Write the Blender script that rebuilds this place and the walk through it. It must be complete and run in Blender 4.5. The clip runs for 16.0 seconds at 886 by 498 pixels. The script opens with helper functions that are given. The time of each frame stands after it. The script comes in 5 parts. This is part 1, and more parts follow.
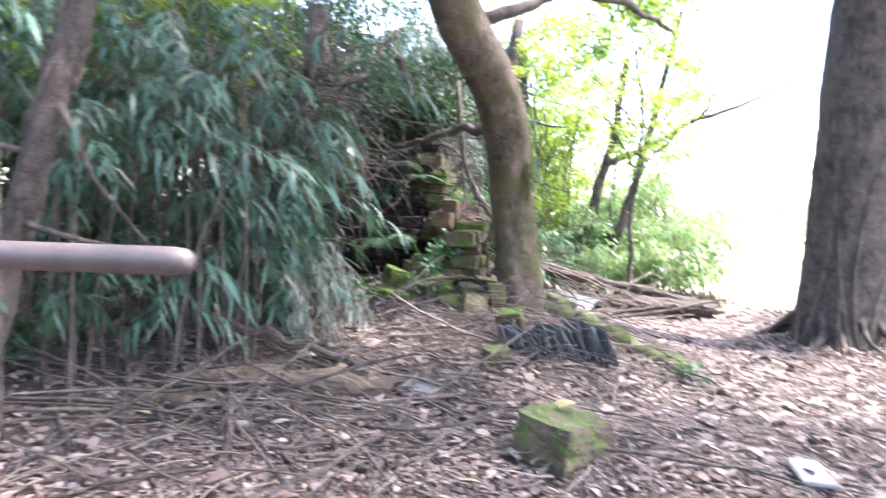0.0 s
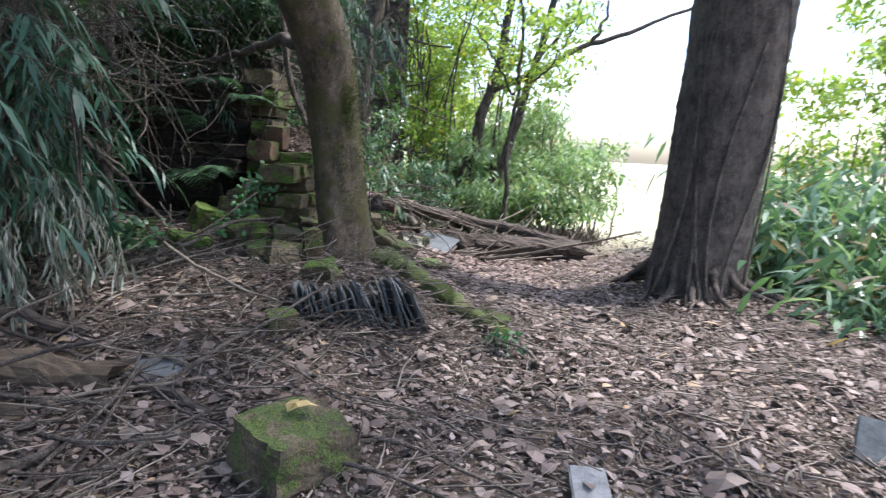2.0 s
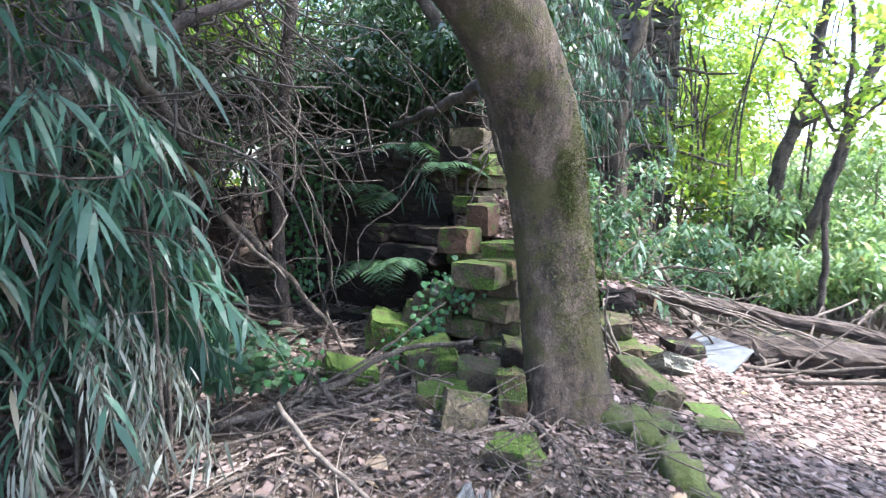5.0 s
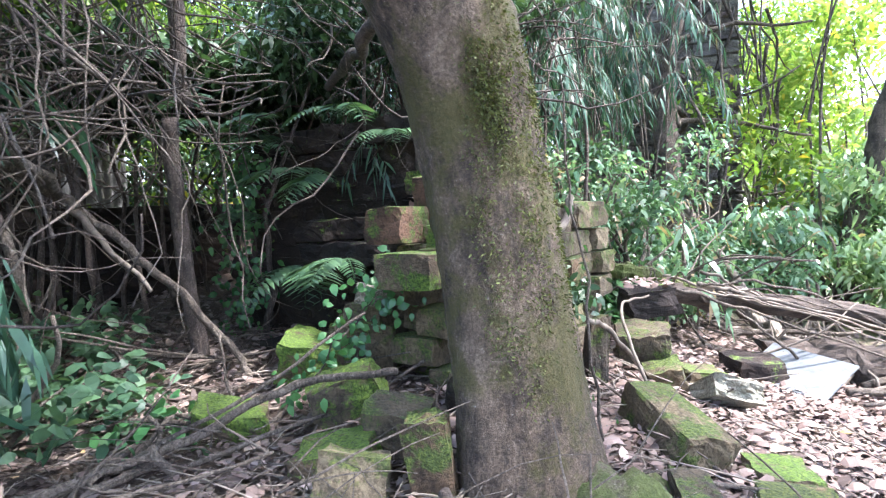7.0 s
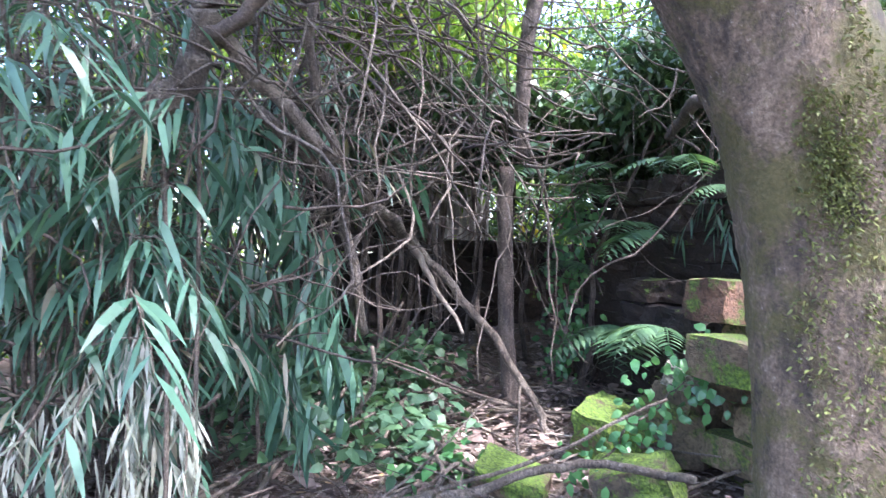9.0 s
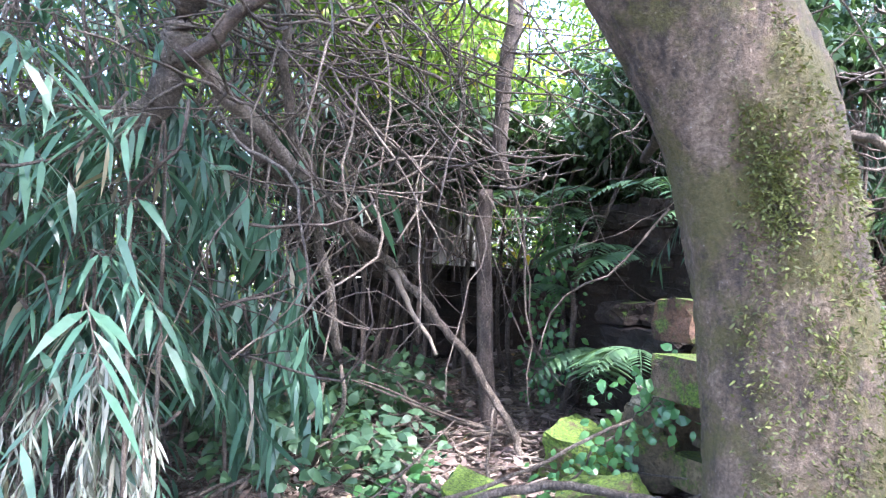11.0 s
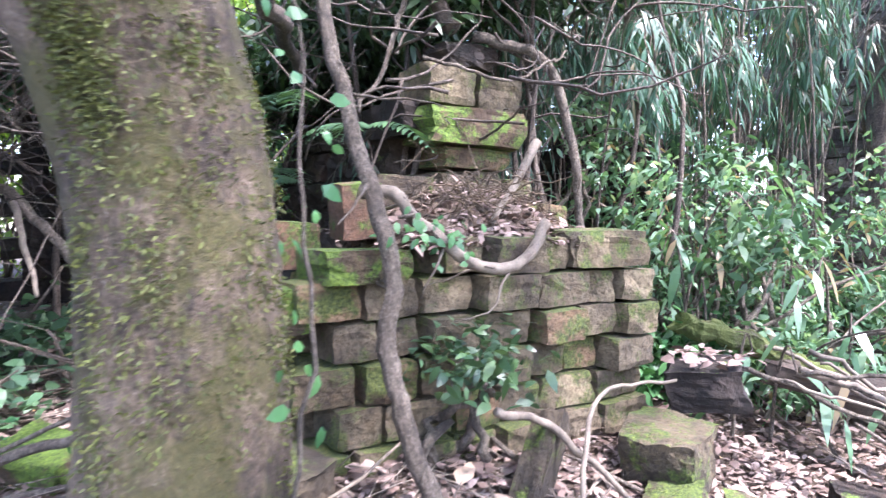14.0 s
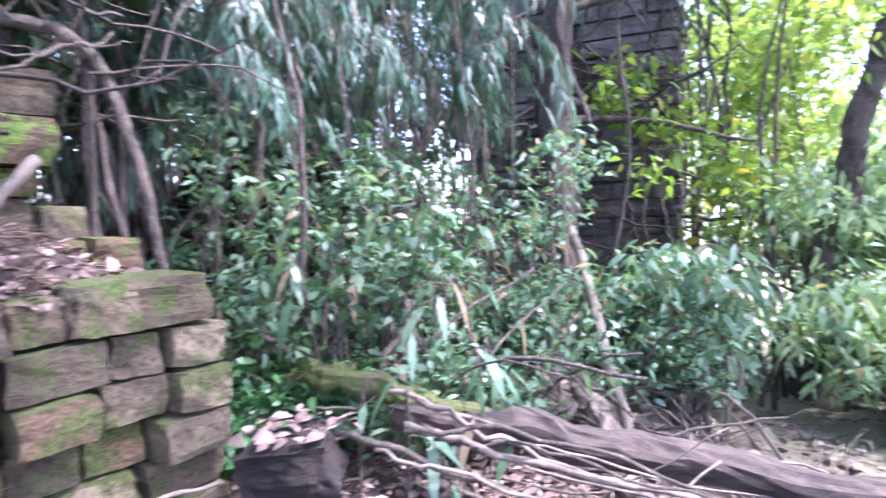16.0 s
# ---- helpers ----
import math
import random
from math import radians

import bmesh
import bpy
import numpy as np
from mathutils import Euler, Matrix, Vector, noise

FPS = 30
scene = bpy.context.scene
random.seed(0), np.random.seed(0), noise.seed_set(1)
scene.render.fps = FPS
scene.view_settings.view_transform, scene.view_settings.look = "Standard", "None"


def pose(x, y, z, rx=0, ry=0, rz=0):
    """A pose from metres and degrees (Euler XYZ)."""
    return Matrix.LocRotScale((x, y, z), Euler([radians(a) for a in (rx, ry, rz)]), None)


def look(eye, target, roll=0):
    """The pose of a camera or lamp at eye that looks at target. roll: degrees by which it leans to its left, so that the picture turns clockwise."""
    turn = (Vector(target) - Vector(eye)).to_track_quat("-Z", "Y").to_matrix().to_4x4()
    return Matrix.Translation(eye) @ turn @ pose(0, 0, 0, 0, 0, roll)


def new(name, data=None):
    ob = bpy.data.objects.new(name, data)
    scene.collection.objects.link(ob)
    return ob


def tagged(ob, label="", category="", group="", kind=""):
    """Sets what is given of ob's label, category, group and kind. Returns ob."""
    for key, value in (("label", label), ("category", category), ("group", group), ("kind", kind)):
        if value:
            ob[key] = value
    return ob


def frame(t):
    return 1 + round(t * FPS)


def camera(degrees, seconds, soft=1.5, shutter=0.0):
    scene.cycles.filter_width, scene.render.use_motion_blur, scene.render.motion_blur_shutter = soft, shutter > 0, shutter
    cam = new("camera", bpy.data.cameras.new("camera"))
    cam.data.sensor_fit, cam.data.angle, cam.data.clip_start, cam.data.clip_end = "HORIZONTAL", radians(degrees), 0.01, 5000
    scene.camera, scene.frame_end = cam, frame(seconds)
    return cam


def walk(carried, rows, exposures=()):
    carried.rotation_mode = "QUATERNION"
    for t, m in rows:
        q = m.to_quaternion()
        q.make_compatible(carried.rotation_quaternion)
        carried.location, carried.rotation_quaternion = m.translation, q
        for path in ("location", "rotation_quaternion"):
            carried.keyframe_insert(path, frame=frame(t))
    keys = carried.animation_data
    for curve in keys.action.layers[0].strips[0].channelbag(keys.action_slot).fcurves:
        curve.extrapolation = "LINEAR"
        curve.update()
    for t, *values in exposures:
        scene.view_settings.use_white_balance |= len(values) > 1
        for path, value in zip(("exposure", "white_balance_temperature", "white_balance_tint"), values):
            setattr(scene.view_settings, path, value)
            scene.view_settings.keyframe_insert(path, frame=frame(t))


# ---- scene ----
cam = camera(69.0, 16.0, soft=1.2, shutter=0.4)
PATH = [
    (0, (-0.072, 0.033, 1.431), (-0.098, 2.032, 1.351), 1.6),
    (0.5, (0.261, 0.109, 1.417), (0.449, 2.091, 1.222), -0.2),
    (1, (0.39, 0.413, 1.403), (0.609, 2.386, 1.162), 2.7),
    (1.5, (0.57, 0.637, 1.484), (0.912, 2.588, 1.209), 3.2),
    (2, (0.797, 0.846, 1.552), (1.022, 2.81, 1.248), 3.1),
    (2.5, (0.874, 1.117, 1.54), (0.932, 3.083, 1.176), 2.9),
    (3, (0.877, 1.54, 1.694), (0.953, 3.515, 1.388), 3.0),
    (3.5, (0.954, 1.869, 1.733), (0.747, 3.839, 1.454), 3.1),
    (4, (0.987, 2.14, 1.752), (0.404, 4.027, 1.438), 2.3),
    (4.5, (0.933, 2.483, 1.841), (0.43, 4.395, 1.542), 2.5),
    (5, (0.942, 2.776, 1.849), (0.356, 4.676, 1.633), 0.9),
    (5.2, (0.95, 2.933, 1.858), (0.293, 4.809, 1.637), 0.9),
    (7.3, (1.258, 4.267, 1.506), (0.386, 6.064, 1.397), -4.5),
    (7.5, (1.274, 4.323, 1.556), (0.315, 6.073, 1.421), -4.4),
    (8, (1.231, 4.497, 1.552), (0.16, 6.184, 1.454), -2.6),
    (8.5, (1.258, 4.492, 1.572), (-0.235, 5.822, 1.511), -0.2),
    (9, (1.264, 4.456, 1.627), (-0.389, 5.583, 1.619), 2.2),
    (9.2, (1.256, 4.449, 1.631), (-0.408, 5.558, 1.645), 2.4),
    (11.3, (1.406, 4.574, 1.578), (-0.251, 5.691, 1.664), 2.4),
    (11.5, (1.449, 4.569, 1.565), (-0.195, 5.705, 1.639), 2.6),
    (12, (1.507, 4.653, 1.538), (-0.015, 5.947, 1.45), 1.2),
    (12.5, (1.56, 4.887, 1.568), (0.294, 6.433, 1.474), 1.4),
    (13, (1.699, 5.098, 1.552), (0.39, 6.608, 1.461), 1.2),
    (13.5, (1.861, 5.315, 1.545), (0.422, 6.701, 1.45), 1.4),
    (14, (1.844, 5.606, 1.56), (0.403, 6.989, 1.464), 0.6),
    (14.5, (1.851, 5.864, 1.616), (0.49, 7.329, 1.541), 0.1),
    (15, (1.941, 6.125, 1.625), (0.59, 7.598, 1.549), -0.7),
    (15.5, (2.07, 6.353, 1.656), (0.853, 7.938, 1.562), -1.6),
    (16, (2.076, 6.573, 1.683), (1.169, 8.351, 1.555), -2.5),
]
walk(cam, [(t, look(eye, target, roll)) for t, eye, target, roll in PATH],
     [(0.0, 3.3, 6250, 24), (0.5, 2.6, 6250, 22), (1.0, 2.1, 6150, 21), (1.5, 1.9, 6150, 16), (2.5, 1.8, 6100, 14), (3.0, 1.8, 6050, 12), (3.5, 1.7, 6000, 12), (4.0, 2.1, 6000, 12), (4.5, 2.6, 5950, 14),
      (5.0, 2.9, 5850, 17), (7.3, 3.3, 5950, 18), (8.5, 3.65, 5850, 24), (9.0, 3.75, 5800, 25), (12.5, 3.9, 5900, 23), (13.2, 3.5, 5850, 25), (14.5, 3.4, 5800, 26), (15.0, 3.3, 5700, 28), (16.0, 3.2, 5480, 38)])

# ---- world, sun and exposure ----
SUN_AZ, SUN_EL = 84.0, 60.0   # degrees from +y towards +x, and above the horizon
world = bpy.data.worlds.new("sky")
scene.world = world
world.use_nodes = True
wn, wl = world.node_tree.nodes, world.node_tree.links
sky = wn.new("ShaderNodeTexSky")
sky.sky_type, sky.sun_disc = "NISHITA", False
sky.sun_elevation, sky.sun_rotation = radians(SUN_EL), radians(SUN_AZ)
sky.dust_density, sky.ozone_density = 2.5, 1.0
wl.new(sky.outputs[0], wn["Background"].inputs[0])
wn["Background"].inputs[1].default_value = 0.15

sun = new("sun", bpy.data.lights.new("sun", "SUN"))
sun.data.energy, sun.data.angle, sun.data.color = 2.3, radians(4.0), (1.0, 0.965, 0.92)
sa, se = radians(SUN_AZ), radians(SUN_EL)
sun.matrix_world = look((0, 0, 30), Vector((0, 0, 30)) - Vector((math.sin(sa) * math.cos(se), math.cos(sa) * math.cos(se), math.sin(se))))


# ---- materials ----
def material(name, build):
    m = bpy.data.materials.new(name)
    m.use_nodes = True
    build(m.node_tree.nodes, m.node_tree.links, m.node_tree.nodes["Principled BSDF"])
    return m


def ramp(n, stops):
    r = n.new("ShaderNodeValToRGB")
    els = r.color_ramp.elements
    while len(els) < len(stops):
        els.new(0.5)
    for e, (p, c) in zip(els, stops):
        e.position, e.color = p, (*c, 1)
    return r


def noise_tex(n, l, scale, detail=6, rough=0.6, coords=None, stretch=None):
    t = n.new("ShaderNodeTexNoise")
    t.inputs["Scale"].default_value, t.inputs["Detail"].default_value, t.inputs["Roughness"].default_value = scale, detail, rough
    src = coords or n.new("ShaderNodeTexCoord").outputs["Object"]
    if stretch:
        mp = n.new("ShaderNodeMapping")
        mp.inputs["Scale"].default_value = stretch
        l.new(src, mp.inputs[0])
        src = mp.outputs[0]
    l.new(src, t.inputs["Vector"])
    return t


def mixed(n, l, fac, a, b, mode="MIX"):
    m = n.new("ShaderNodeMix")
    m.data_type, m.blend_type = "RGBA", mode
    for sock, v in ((m.inputs[0], fac), (m.inputs[6], a), (m.inputs[7], b)):
        if isinstance(v, (int, float)):
            sock.default_value = v
        elif isinstance(v, tuple):
            sock.default_value = (*v, 1)
        else:
            l.new(v, sock)
    return m.outputs[2]


def bumped(n, l, bsdf, height, strength, dist):
    b = n.new("ShaderNodeBump")
    b.inputs["Strength"].default_value, b.inputs["Distance"].default_value = strength, dist
    l.new(height, b.inputs["Height"])
    l.new(b.outputs[0], bsdf.inputs["Normal"])


def calc(n, l, op, a, b):
    m = n.new("ShaderNodeMath")
    m.operation, m.use_clamp = op, True
    for sock, v in zip(m.inputs, (a, b)):
        if isinstance(v, (int, float)):
            sock.default_value = v
        else:
            l.new(v, sock)
    return m.outputs[0]


def leaf_material(name, dark, mid, light, rough=0.45, through_light=0.45, dead=None, dead_share=0.08):
    def build(n, l, b):
        geo = n.new("ShaderNodeNewGeometry")
        stops = [(0.0, dark), (0.45, mid), (0.9, light)]
        if dead:
            stops = [(0.0, dead), (dead_share, dead), (dead_share + 0.01, dark), (0.5, mid), (0.95, light)]
        r = ramp(n, stops)
        l.new(geo.outputs["Random Per Island"], r.inputs[0])
        t = noise_tex(n, l, 35, 3)
        col = mixed(n, l, 0.35, r.outputs[0], mixed(n, l, 1.0, r.outputs[0], t.outputs[0], "MULTIPLY"))
        l.new(col, b.inputs["Base Color"])
        b.inputs["Roughness"].default_value = rough
        tr = n.new("ShaderNodeBsdfTranslucent")
        l.new(mixed(n, l, 1.0, col, (1.0, 1.0, 0.55), "MULTIPLY"), tr.inputs[0])
        mx = n.new("ShaderNodeMixShader")
        mx.inputs[0].default_value = through_light
        out = n["Material Output"]
        l.new(b.outputs[0], mx.inputs[1])
        l.new(tr.outputs[0], mx.inputs[2])
        l.new(mx.outputs[0], out.inputs[0])
    return material(name, build)


def stone_material(name, a, b_, moss_level, moss=(0.10, 0.17, 0.025)):
    def build(n, l, b):
        info = n.new("ShaderNodeObjectInfo")
        geo = n.new("ShaderNodeNewGeometry")
        pos = geo.outputs["Position"]
        t1, t2, t3 = noise_tex(n, l, 5, 5, 0.65, pos), noise_tex(n, l, 60, 6, 0.7, pos), noise_tex(n, l, 8.0, 8, 0.72, pos)
        r = ramp(n, [(0.35, a), (0.65, b_)])
        l.new(t1.outputs[0], r.inputs[0])
        col = mixed(n, l, 0.6, r.outputs[0], mixed(n, l, 1.0, r.outputs[0], t2.outputs[0], "MULTIPLY"))
        t5 = noise_tex(n, l, 2.6, 4, 0.6, pos)
        stain = ramp(n, [(0.36, (0.50, 0.47, 0.44)), (0.58, (1.1, 1.08, 1.05))])
        l.new(t5.outputs[0], stain.inputs[0])
        col = mixed(n, l, 1.0, col, stain.outputs[0], "MULTIPLY")
        pits = ramp(n, [(0.40, (0.45, 0.43, 0.40)), (0.52, (1.0, 1.0, 1.0))])
        l.new(t2.outputs[0], pits.inputs[0])
        col = mixed(n, l, 0.7, col, mixed(n, l, 1.0, col, pits.outputs[0], "MULTIPLY"))
        tone = ramp(n, [(0.0, (0.65, 0.62, 0.58)), (0.4, (1.0, 0.97, 0.92)), (0.75, (1.15, 1.12, 1.0)), (1.0, (1.0, 0.78, 0.66))])
        l.new(info.outputs["Random"], tone.inputs[0])
        col = mixed(n, l, 1.0, col, tone.outputs[0], "MULTIPLY")
        sep = n.new("ShaderNodeSeparateXYZ")
        l.new(geo.outputs["Normal"], sep.inputs[0])
        up = calc(n, l, "MULTIPLY", sep.outputs[2], 0.20)
        wide = ramp(n, [(0.33, (0, 0, 0)), (0.67, (0.7, 0.7, 0.7))])
        l.new(t3.outputs[0], wide.inputs[0])
        lv = calc(n, l, "ADD", calc(n, l, "ADD", up, wide.outputs[0]), calc(n, l, "MULTIPLY", info.outputs["Random"], 0.16))
        mr = ramp(n, [(moss_level, (0, 0, 0)), (min(moss_level + 0.16, 1.0), (1, 1, 1))])
        l.new(lv, mr.inputs[0])
        mg = ramp(n, [(0.34, (moss[0] * 0.3, moss[1] * 0.3, moss[2] * 0.4)), (0.52, moss), (0.68, (moss[0] * 1.9, moss[1] * 1.6, moss[2] * 1.4))])
        t4 = noise_tex(n, l, 90, 4, 0.7, pos)
        l.new(t4.outputs[0], mg.inputs[0])
        l.new(mixed(n, l, mr.outputs[0], col, mg.outputs[0]), b.inputs["Base Color"])
        b.inputs["Roughness"].default_value = 0.92
        bumped(n, l, b, mixed(n, l, 0.5, t2.outputs[0], t4.outputs[0]), 1.0, 0.02)
    return material(name, build)


def bark_material(name, dark, light, moss_level, moss=(0.09, 0.10, 0.015), stretch=(1, 1, 0.22), scale=26):
    def build(n, l, b):
        t1, t2 = noise_tex(n, l, scale, 8, 0.7, None, stretch), noise_tex(n, l, 3.0, 5, 0.65)
        t3, t4 = noise_tex(n, l, 95, 6, 0.75), noise_tex(n, l, 4.2, 9, 0.75)
        r = ramp(n, [(0.38, dark), (0.62, light)])
        l.new(t1.outputs[0], r.inputs[0])
        pale = ramp(n, [(0.42, (0, 0, 0)), (0.66, (0.6, 0.6, 0.6))])
        l.new(t2.outputs[0], pale.inputs[0])
        col = mixed(n, l, pale.outputs[0], r.outputs[0], tuple(v * 1.4 for v in light))
        grain = ramp(n, [(0.36, (0.45, 0.43, 0.40)), (0.62, (1.3, 1.3, 1.3))])
        l.new(t3.outputs[0], grain.inputs[0])
        col = mixed(n, l, 1.0, col, grain.outputs[0], "MULTIPLY")
        t6 = noise_tex(n, l, 7.5, 5, 0.7)
        patch = ramp(n, [(0.38, (0.48, 0.45, 0.42)), (0.50, (0.95, 0.93, 0.90)), (0.64, (1.2, 1.2, 1.2))])
        l.new(t6.outputs[0], patch.inputs[0])
        col = mixed(n, l, 1.0, col, patch.outputs[0], "MULTIPLY")
        spots = ramp(n, [(0.635, (0, 0, 0)), (0.67, (1, 1, 1))])
        l.new(t3.outputs[0], spots.inputs[0])
        col = mixed(n, l, calc(n, l, "MULTIPLY", spots.outputs[0], 0.55), col, (0.38, 0.37, 0.33))
        mr = ramp(n, [(moss_level, (0, 0, 0)), (moss_level + 0.10, (1, 1, 1))])
        l.new(t4.outputs[0], mr.inputs[0])
        mg = ramp(n, [(0.3, tuple(v * 0.5 for v in moss)), (0.7, moss)])
        l.new(t3.outputs[0], mg.inputs[0])
        l.new(mixed(n, l, calc(n, l, "MULTIPLY", mr.outputs[0], 0.8), col, mg.outputs[0]), b.inputs["Base Color"])
        b.inputs["Roughness"].default_value = 0.9
        bumped(n, l, b, mixed(n, l, 0.4, t1.outputs[0], t3.outputs[0]), 1.0, 0.03)
    return material(name, build)


def plain_material(name, a, b_, rough, scale=12, metal=0.0, bump=0.3, stretch=None):
    def build(n, l, b):
        t1, t2 = noise_tex(n, l, scale, 6, 0.65, None, stretch), noise_tex(n, l, scale * 9, 5, 0.7)
        r = ramp(n, [(0.38, a), (0.62, b_)])
        l.new(mixed(n, l, 0.3, t1.outputs[0], t2.outputs[0]), r.inputs[0])
        l.new(r.outputs[0], b.inputs["Base Color"])
        b.inputs["Roughness"].default_value, b.inputs["Metallic"].default_value = rough, metal
        bumped(n, l, b, t2.outputs[0], bump, 0.006)
    return material(name, build)


def litter_material(name, stops):
    def build(n, l, b):
        geo = n.new("ShaderNodeNewGeometry")
        r = ramp(n, stops)
        l.new(geo.outputs["Random Per Island"], r.inputs[0])
        t = noise_tex(n, l, 60, 5, 0.7)
        l.new(mixed(n, l, 0.5, r.outputs[0], mixed(n, l, 1.0, r.outputs[0], t.outputs[0], "MULTIPLY")), b.inputs["Base Color"])
        b.inputs["Roughness"].default_value = 0.75
        bumped(n, l, b, t.outputs[0], 0.5, 0.004)
    return material(name, build)


def ground_build(n, l, b):
    pos = n.new("ShaderNodeNewGeometry").outputs["Position"]
    t1, t2, t3 = noise_tex(n, l, 1.3, 6, 0.6, pos), noise_tex(n, l, 28, 8, 0.75, pos), noise_tex(n, l, 120, 4, 0.7, pos)
    r = ramp(n, [(0.3, (0.035, 0.025, 0.018)), (0.5, (0.10, 0.075, 0.055)), (0.72, (0.21, 0.165, 0.125))])
    l.new(mixed(n, l, 0.5, t2.outputs[0], t3.outputs[0]), r.inputs[0])
    r2 = ramp(n, [(0.4, (0.75, 0.7, 0.65)), (0.65, (1.1, 1.05, 1.0))])
    l.new(t1.outputs[0], r2.inputs[0])
    soil = mixed(n, l, 1.0, r.outputs[0], r2.outputs[0], "MULTIPLY")
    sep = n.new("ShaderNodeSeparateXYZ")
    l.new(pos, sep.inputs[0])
    # far grass of the clearing, with its sun glare put into the pale colour
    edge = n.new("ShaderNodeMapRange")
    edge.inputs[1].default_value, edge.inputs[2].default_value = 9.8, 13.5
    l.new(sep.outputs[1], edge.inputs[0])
    glare_grass = ramp(n, [(0.35, (0.30, 0.33, 0.16)), (0.65, (0.55, 0.52, 0.36))])
    l.new(t2.outputs[0], glare_grass.inputs[0])
    l.new(mixed(n, l, edge.outputs[0], soil, glare_grass.outputs[0]), b.inputs["Base Color"])
    b.inputs["Roughness"].default_value = 0.95
    bumped(n, l, b, t2.outputs[0], 0.9, 0.04)


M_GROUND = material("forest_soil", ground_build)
M_STONE = stone_material("tuff_stone", (0.10, 0.083, 0.058), (0.33, 0.275, 0.185), 0.47, (0.07, 0.092, 0.02))
M_MOSSY = stone_material("mossy_stone", (0.065, 0.054, 0.036), (0.22, 0.175, 0.11), 0.50, (0.062, 0.092, 0.014))
M_GREEN = stone_material("moss_covered_stone", (0.075, 0.06, 0.042), (0.20, 0.16, 0.11), 0.42, (0.072, 0.125, 0.014))
M_PALE = stone_material("pale_stone", (0.30, 0.30, 0.25), (0.52, 0.53, 0.45), 0.72, (0.14, 0.2, 0.06))
# much darker stone, for the inner and back walls and some rubble
M_DARKSTONE = stone_material("dark_stone", (0.018, 0.014, 0.012), (0.07, 0.05, 0.038), 0.72)
M_RED = stone_material("reddish_stone", (0.07, 0.038, 0.026), (0.20, 0.115, 0.078), 0.52, (0.065, 0.11, 0.014))
M_GREYSTONE = stone_material("grey_block", (0.10, 0.095, 0.09), (0.23, 0.22, 0.21), 0.95)
M_BARK = bark_material("mossy_bark", (0.036, 0.026, 0.018), (0.145, 0.108, 0.074), 0.475, (0.088, 0.082, 0.015))
M_BARK_DARK = bark_material("dark_bark", (0.032, 0.026, 0.022), (0.11, 0.088, 0.072), 0.62, (0.06, 0.06, 0.015))
M_MOSSROOT = bark_material("mossy_root_bark", (0.05, 0.045, 0.03), (0.15, 0.125, 0.085), 0.40, (0.10, 0.14, 0.018))
M_TWIG = bark_material("grey_twig_bark", (0.048, 0.039, 0.03), (0.15, 0.126, 0.10), 0.75, scale=60)
M_PALEWOOD = plain_material("bleached_wood", (0.06, 0.047, 0.035), (0.20, 0.165, 0.125), 0.8, 14, 0, 0.5, (1, 1, 0.2))
M_LOG = plain_material("weathered_log", (0.012, 0.009, 0.007), (0.095, 0.072, 0.054), 0.9, 24, 0, 1.0, (0.2, 1, 1))
M_ROT = plain_material("rotten_wood", (0.03, 0.021, 0.013), (0.15, 0.108, 0.066), 0.9, 22, 0, 1.0, (0.2, 1, 1))
M_SLATE = plain_material("dark_slate", (0.05, 0.056, 0.056), (0.16, 0.168, 0.162), 0.75, 9)
M_TILE = plain_material("pale_grey_tile", (0.13, 0.13, 0.125), (0.27, 0.27, 0.26), 0.85, 9)
M_TIN = plain_material("grey_tin", (0.06, 0.068, 0.072), (0.13, 0.145, 0.15), 0.65, 7, 0.0, 0.1)
M_OLDTIN = plain_material("pale_old_tin", (0.10, 0.095, 0.085), (0.42, 0.41, 0.39), 0.7, 5, 0.1, 0.3, (1, 1, 0.2))
M_RUST = plain_material("brown_pipe_paint", (0.042, 0.033, 0.029), (0.08, 0.064, 0.056), 0.5, 9)
M_BAMBOO = leaf_material("bamboo_leaf", (0.032, 0.078, 0.050), (0.052, 0.126, 0.080), (0.090, 0.190, 0.118), 0.42, 0.35, (0.24, 0.22, 0.15), 0.04)
M_DRYBAMBOO = leaf_material("dry_bamboo_leaf", (0.12, 0.14, 0.10), (0.20, 0.22, 0.17), (0.33, 0.34, 0.28), 0.6, 0.25)
M_CANOPY = leaf_material("canopy_leaf", (0.09, 0.18, 0.03), (0.16, 0.29, 0.045), (0.27, 0.38, 0.07), 0.45, 0.6, (0.36, 0.30, 0.04), 0.03)
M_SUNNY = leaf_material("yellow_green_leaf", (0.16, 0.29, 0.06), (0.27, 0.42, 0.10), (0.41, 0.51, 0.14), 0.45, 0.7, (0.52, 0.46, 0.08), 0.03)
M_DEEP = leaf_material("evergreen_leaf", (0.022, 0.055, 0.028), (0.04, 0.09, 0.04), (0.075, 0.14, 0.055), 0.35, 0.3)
M_SHRUB = leaf_material("shrub_leaf", (0.07, 0.15, 0.08), (0.15, 0.28, 0.16), (0.28, 0.42, 0.28), 0.26, 0.45, (0.34, 0.27, 0.17), 0.05)
# lighter copy of the shrub leaf; the bank's sunlight is put into its colour
M_BANK = leaf_material("bush_leaf_painted_sun", (0.14, 0.26, 0.12), (0.27, 0.42, 0.22), (0.46, 0.60, 0.40), 0.25, 0.55, (0.40, 0.34, 0.2), 0.04)
M_MOSS = leaf_material("moss_leaf", (0.045, 0.055, 0.012), (0.08, 0.095, 0.018), (0.13, 0.15, 0.03), 0.7, 0.2)
M_FERN = leaf_material("fern_leaf", (0.035, 0.085, 0.045), (0.06, 0.13, 0.065), (0.09, 0.18, 0.08), 0.5, 0.35)
